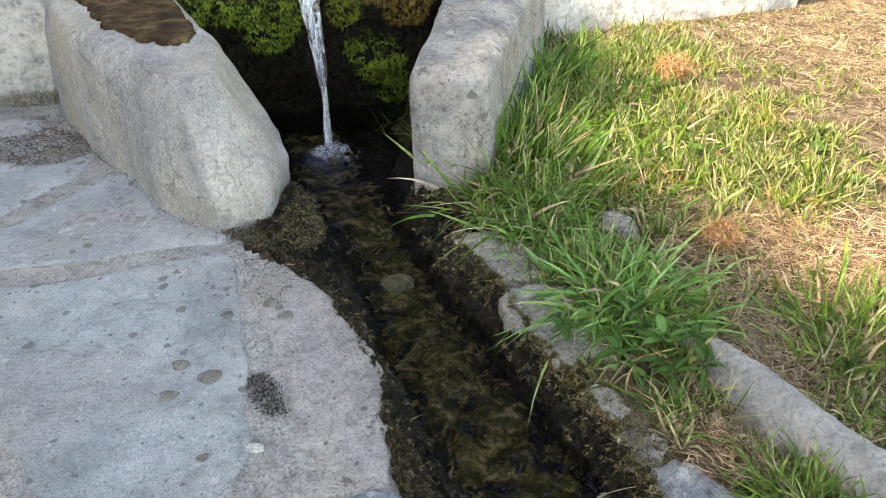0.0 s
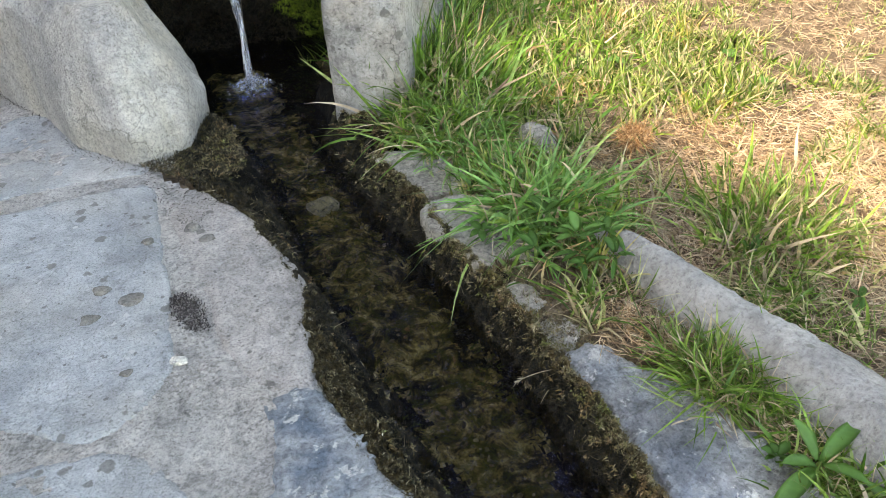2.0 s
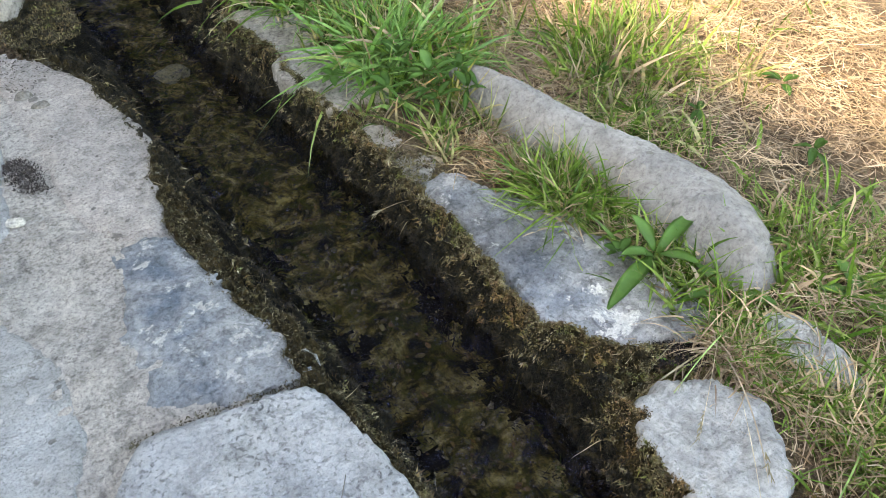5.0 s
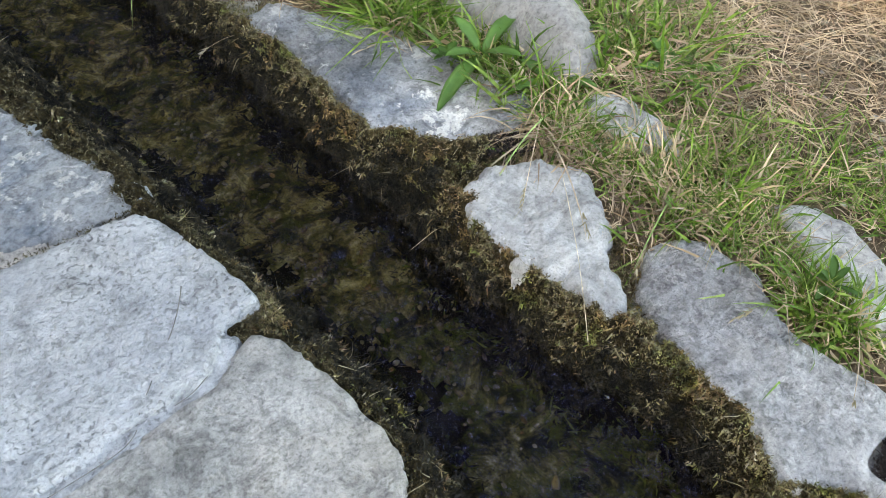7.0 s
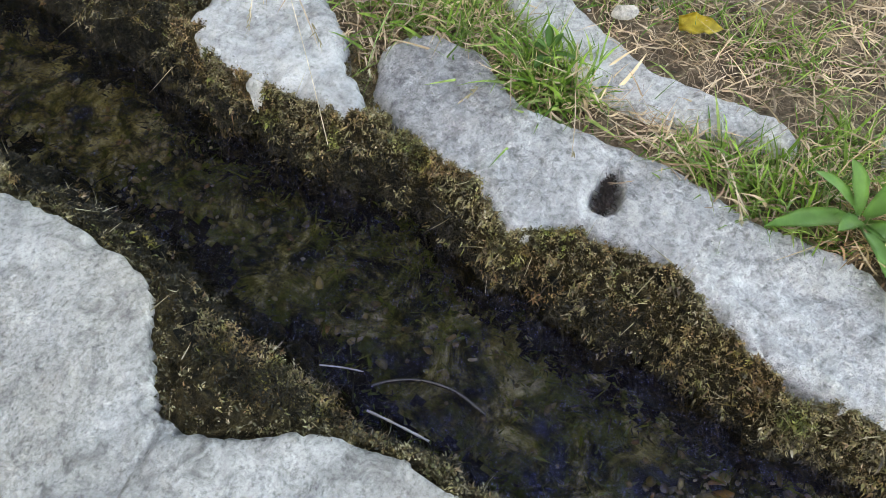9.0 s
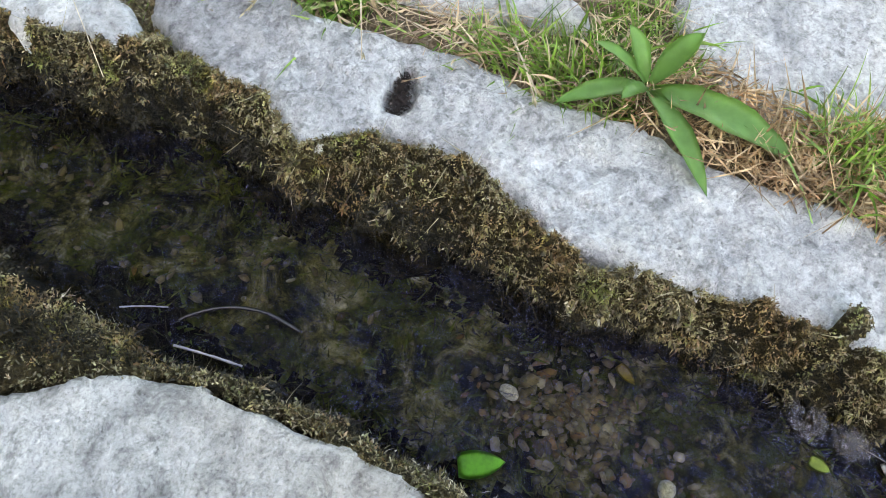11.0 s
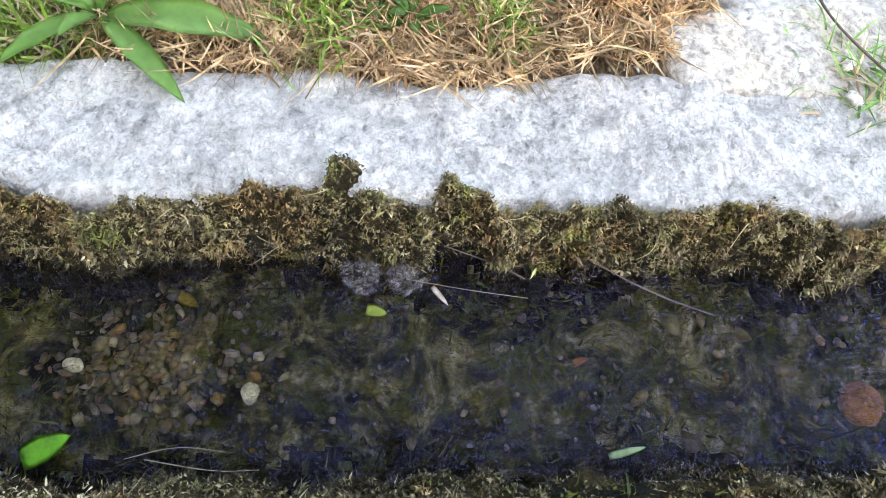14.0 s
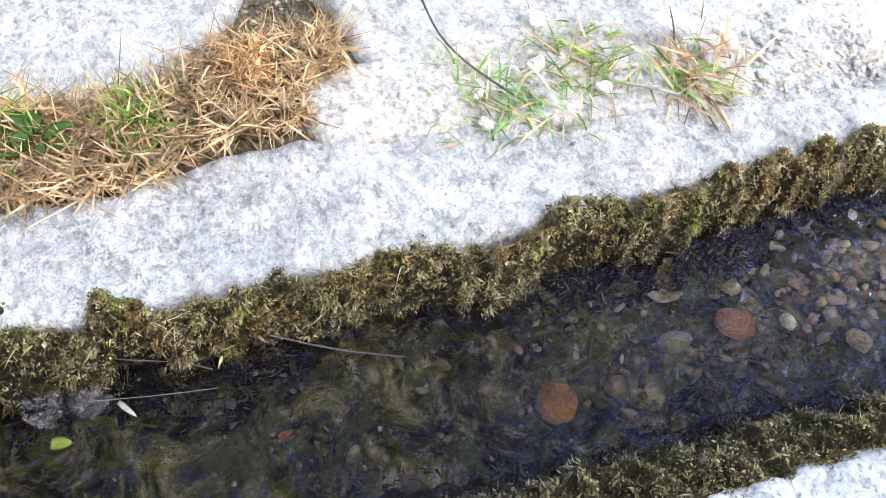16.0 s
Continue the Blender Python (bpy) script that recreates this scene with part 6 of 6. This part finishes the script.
for pts in ([(0.312, 0.318, 0.0213), (0.285, 0.275, 0.0213), (0.243, 0.231, 0.0213), (0.186, 0.184, 0.0213), (0.136, 0.137, 0.019)], [(0.145, 0.140, 0.0165), (0.118, 0.120, 0.0165), (0.05, 0.124, 0.0165), (-0.05, 0.13, 0.0165)], [(0.262, 0.148, 0.0165), (0.225, 0.134, 0.0165), (0.190, 0.134, 0.0165)]):
    twig(pts, 0.0011, CRACK, "thin dark crack across a paving slab", "crack")

# ---------------------------------------------------------------- dark tufts, wet marks and litter on the paving
DARK_MOSS_CLUMP = plant_material("black_dry_moss", [(0.015, 0.012, 0.012), (0.045, 0.036, 0.036), (0.09, 0.074, 0.07)], 0.9, 0.0, 60)

LITTER = plant_material("brown_dry_litter", [(0.05, 0.036, 0.028), (0.12, 0.085, 0.065), (0.20, 0.15, 0.12), (0.03, 0.024, 0.02), (0.30, 0.24, 0.20)], 0.9, 0.0, 40)
# for the kerb hollow's moss and the cavity's painted shade
BLACK_FILL = plant_material("black_moss_and_cavity_shade", [(0.006, 0.005, 0.005), (0.016, 0.012, 0.012), (0.04, 0.028, 0.026)], 0.9, 0.0, 60)


def moss_clump(name, pts, count, length, mat, label, z=0.0, seed=1, lift=(20, 90), width=(0.0015, 0.0035)):
    rng = np.random.default_rng(seed)
    line = rounded_outline(pts)
    lo, hi = line.min(0), line.max(0)
    x, y = rng.uniform(lo[0], hi[0], count), rng.uniform(lo[1], hi[1], count)
    k = inside_distance(x, y, line) + 0.008 * fbm(x, y, 40, seed) > rng.uniform(-0.004, 0.012, count)
    x, y = x[k], y[k]
    b = np.stack([x, y, np.full(len(x), z)], 1)
    return tagged(blades(name, b, leaning(rng, len(x), *lift), rng.uniform(*length, len(x)), rng.uniform(*width, len(x)), 0.3, mat, 3, curl=0.5, seed=seed), label, "moss", kind="stuff")


moss_clump("moss_clump", [(-0.005, 1.43), (0.045, 1.42), (0.075, 1.34), (0.065, 1.27), (0.02, 1.28), (0.0, 1.35)], 1500, (0.004, 0.009), DARK_MOSS_CLUMP, "blackish dried moss clump in a paving joint", 0.0, 71, (20, 90), (0.002, 0.004))
moss_clump("moss_litter", [(0.0, 2.02), (0.05, 1.75), (0.10, 1.68), (0.2, 1.80), (0.16, 2.02), (0.03, 2.08)], 700, (0.003, 0.007), DARK_MOSS_CLUMP, "dark moss crumbs scattered on the paving edge", 0.006, 72, (0, 40), (0.002, 0.004))
moss_clump("moss_litter", [(-0.62, 3.2), (-0.40, 2.78), (-0.27, 2.55), (-0.18, 2.28), (0.0, 2.05), (0.10, 2.07), (-0.12, 2.33), (-0.22, 2.62), (-0.36, 2.86), (-0.5, 3.2)], 12000, (0.003, 0.009), DARK_MOSS_CLUMP, "dark moss and dirt along the boulder's foot", 0.0, 73, (10, 80), (0.002, 0.004))
moss_clump("moss_litter", [(-0.95, 3.12), (-0.6, 3.10), (-0.44, 2.98), (-0.40, 2.80), (-0.56, 2.74), (-0.75, 2.84), (-1.1, 2.9)], 9000, (0.004, 0.014), LITTER, "dry brown litter gathered below the wall", 0.003, 74, (-5, 45), (0.002, 0.004))
moss_clump("moss_clump", [(0.0, 2.10), (0.12, 2.12), (0.26, 2.36), (0.32, 2.2), (0.30, 1.95), (0.16, 1.93), (0.05, 2.02)], 9000, (0.004, 0.010), MOSS, "thick brown-green moss at the boulder's foot", 0.004, 75)
moss_clump("dark_clump", [(0.0, 2.10), (0.12, 2.12), (0.26, 2.36), (0.32, 2.2), (0.30, 1.95), (0.16, 1.93), (0.05, 2.02)], 3600, (0.008, 0.020), MOSS_DARK, "blackish wet moss at the boulder's foot", 0.002, 81)
moss_clump("moss_clump", [(-1.3, 3.42), (-0.5, 3.42), (-0.55, 3.25), (-0.8, 3.30), (-1.3, 3.3)], 3000, (0.012, 0.03), MOSS, "moss at the foot of the plastered wall", 0.02, 76)
moss_clump("moss_clump", [(0.24, -0.2), (0.37, -0.12), (0.42, -0.3), (0.40, -0.48), (0.32, -0.40), (0.25, -0.32)], 15000, (0.003, 0.008), MOSS, "brown-green moss filling a notch in the paving", -0.03, 77)
moss_clump("joint_moss", [(0.05, 0.548), (0.2, 0.537), (0.32, 0.517), (0.335, 0.497), (0.2, 0.515), (0.05, 0.53)], 2500, (0.002, 0.005), MOSS_BROWN, "olive brown moss in the joint of two slabs", 0.004, 70)
moss_clump("dark_clump", [(0.25, -0.2), (0.36, -0.14), (0.39, -0.3), (0.385, -0.46), (0.35, -0.43), (0.26, -0.32)], 13000, (0.004, 0.009), MOSS_DARK, "blackish wet moss filling a notch in the paving", -0.028, 97)
moss_clump("moss_clump", [(0.30, 0.245), (0.40, 0.25), (0.40, 0.15), (0.33, 0.17)], 5000, (0.003, 0.008), MOSS, "brown-green moss in a paving joint", -0.010, 78)
moss_clump("moss_clump", [(0.36, -0.78), (0.40, -0.62), (0.42, -0.75), (0.42, -0.98), (0.37, -0.98), (0.35, -0.88)], 800, (0.004, 0.009), MOSS_DRY, "bleached dry moss on the paving edge", 0.0, 79)
moss_clump("moss_clump", [(0.76, 0.40), (0.86, 0.31), (0.98, 0.27), (1.02, 0.20), (0.92, 0.16), (0.78, 0.16), (0.73, 0.25)], 16000, (0.003, 0.008), MOSS, "dark moss in the gap between two kerb stones", -0.02, 90)
moss_clump("moss_clump", [(0.74, -0.10), (0.80, -0.12), (0.90, -0.04), (0.93, -0.10), (0.84, -0.20), (0.77, -0.27), (0.73, -0.22)], 8000, (0.003, 0.008), MOSS, "dark moss in the gap between two kerb stones", -0.02, 91)
moss_clump("moss_clump", [(0.838, -0.562), (0.862, -0.552), (0.886, -0.545), (0.922, -0.549), (0.90, -0.566), (0.87, -0.574), (0.848, -0.577)], 2200, (0.004, 0.010), BLACK_FILL, "blackish moss filling a hollow in the kerb stone", -0.008, 80)
# black fronds stand in for the shade inside the kerb cavity
moss_clump("dark_clump", [(0.881, 0.298), (0.96, 0.249), (0.983, 0.197), (0.929, 0.174), (0.86, 0.236)], 3000, (0.004, 0.010), BLACK_FILL, "black fronds painting the shade of the cavity under dry grass", -0.008, 96)
moss_clump("moss_clump", [(0.735, 1.24), (0.84, 1.22), (0.88, 1.10), (0.88, 0.92), (0.84, 0.84), (0.765, 0.86), (0.745, 1.0)], 9000, (0.003, 0.007), MOSS, "brown moss between small kerb stones", -0.004, 92)
moss_clump("stem_litter", [(0.86, 1.00), (0.96, 1.02), (1.02, 0.9), (1.0, 0.76), (0.88, 0.80)], 700, (0.02, 0.06), RUST_STRAW, "tangle of dry brown stems on bare soil", 0.012, 93, (-5, 30))
moss_clump("stem_litter", [(0.94, 0.22), (1.06, 0.20), (1.08, -0.15), (1.0, -0.12), (0.96, 0.02)], 700, (0.015, 0.06), STRAW, "dry bleached grass stems behind the kerb", 0.012, 94, (-5, 35))
moss_clump("stem_litter", [(0.90, 0.0), (0.98, 0.02), (0.96, -0.12), (0.87, -0.12)], 160, (0.015, 0.04), STRAW, "dry bleached grass stems in a kerb joint", 0.0, 95, (-5, 35))
WET = stone_material("wet_stone_mark", (0.21, 0.20, 0.185), (0.14, 0.135, 0.125), (0.19, 0.17, 0.15), spots=0, blotch=30)
for k, (x, y, r) in enumerate([(-0.085, 1.45, 0.032), (-0.15, 1.52, 0.018), (-0.185, 1.42, 0.022), (0.10, 1.70, 0.018), (0.13, 1.63, 0.02), (-0.02, 1.68, 0.014), (-0.12, 1.20, 0.014)]):
    ob = stone("lichen_patch", [(x + r * (1 + 0.25 * math.sin(3 * a + k)) * math.cos(a), y + r * 0.8 * math.sin(a)) for a in np.linspace(0, 2 * math.pi, 9)[:-1]], WET, top=0.0085, depth=0.012, edge=0.004, ragged=0.003, relief=0.001, step=0.004, seed=40 + k)
    tagged(ob, "flat dark brown lichen patch on the paving", "lichen", "lichen patches")
BROWN = earth_material("damp_brown_soil", [(0.34, (0.02, 0.012, 0.006)), (0.5, (0.07, 0.042, 0.02)), (0.66, (0.17, 0.115, 0.06))], scale=14, grain=150)
tagged(stone("soil_patch", [(-0.30, 2.98), (-0.36, 3.3), (-0.12, 3.33), (0.0, 2.95), (0.03, 2.63), (-0.04, 2.56), (-0.18, 2.66)], BROWN, top=0.466, depth=0.04, edge=0.012, ragged=0.02, relief=0.006, step=0.01, seed=88), "damp brown soil lying on the boulder's top", "soil")

# splash where the jet meets the pool
bm = bmesh.new()
rng = np.random.default_rng(66)
for _ in range(420):
    a, d = rng.uniform(0, 6.28), abs(rng.normal()) * 0.05
    bmesh.ops.create_icosphere(bm, subdivisions=1, radius=rng.uniform(0.0015, 0.006), matrix=Matrix.Translation((0.476 + d * math.cos(a), 2.735 + d * math.sin(a), -0.096 + max(0.0, 0.03 - d * 0.4) * abs(rng.normal()) * 0.6)))
tagged(part("splash", bm, BUBBLES), "droplets and bubbles where the jet meets the pool", "splash", kind="stuff").visible_shadow = False
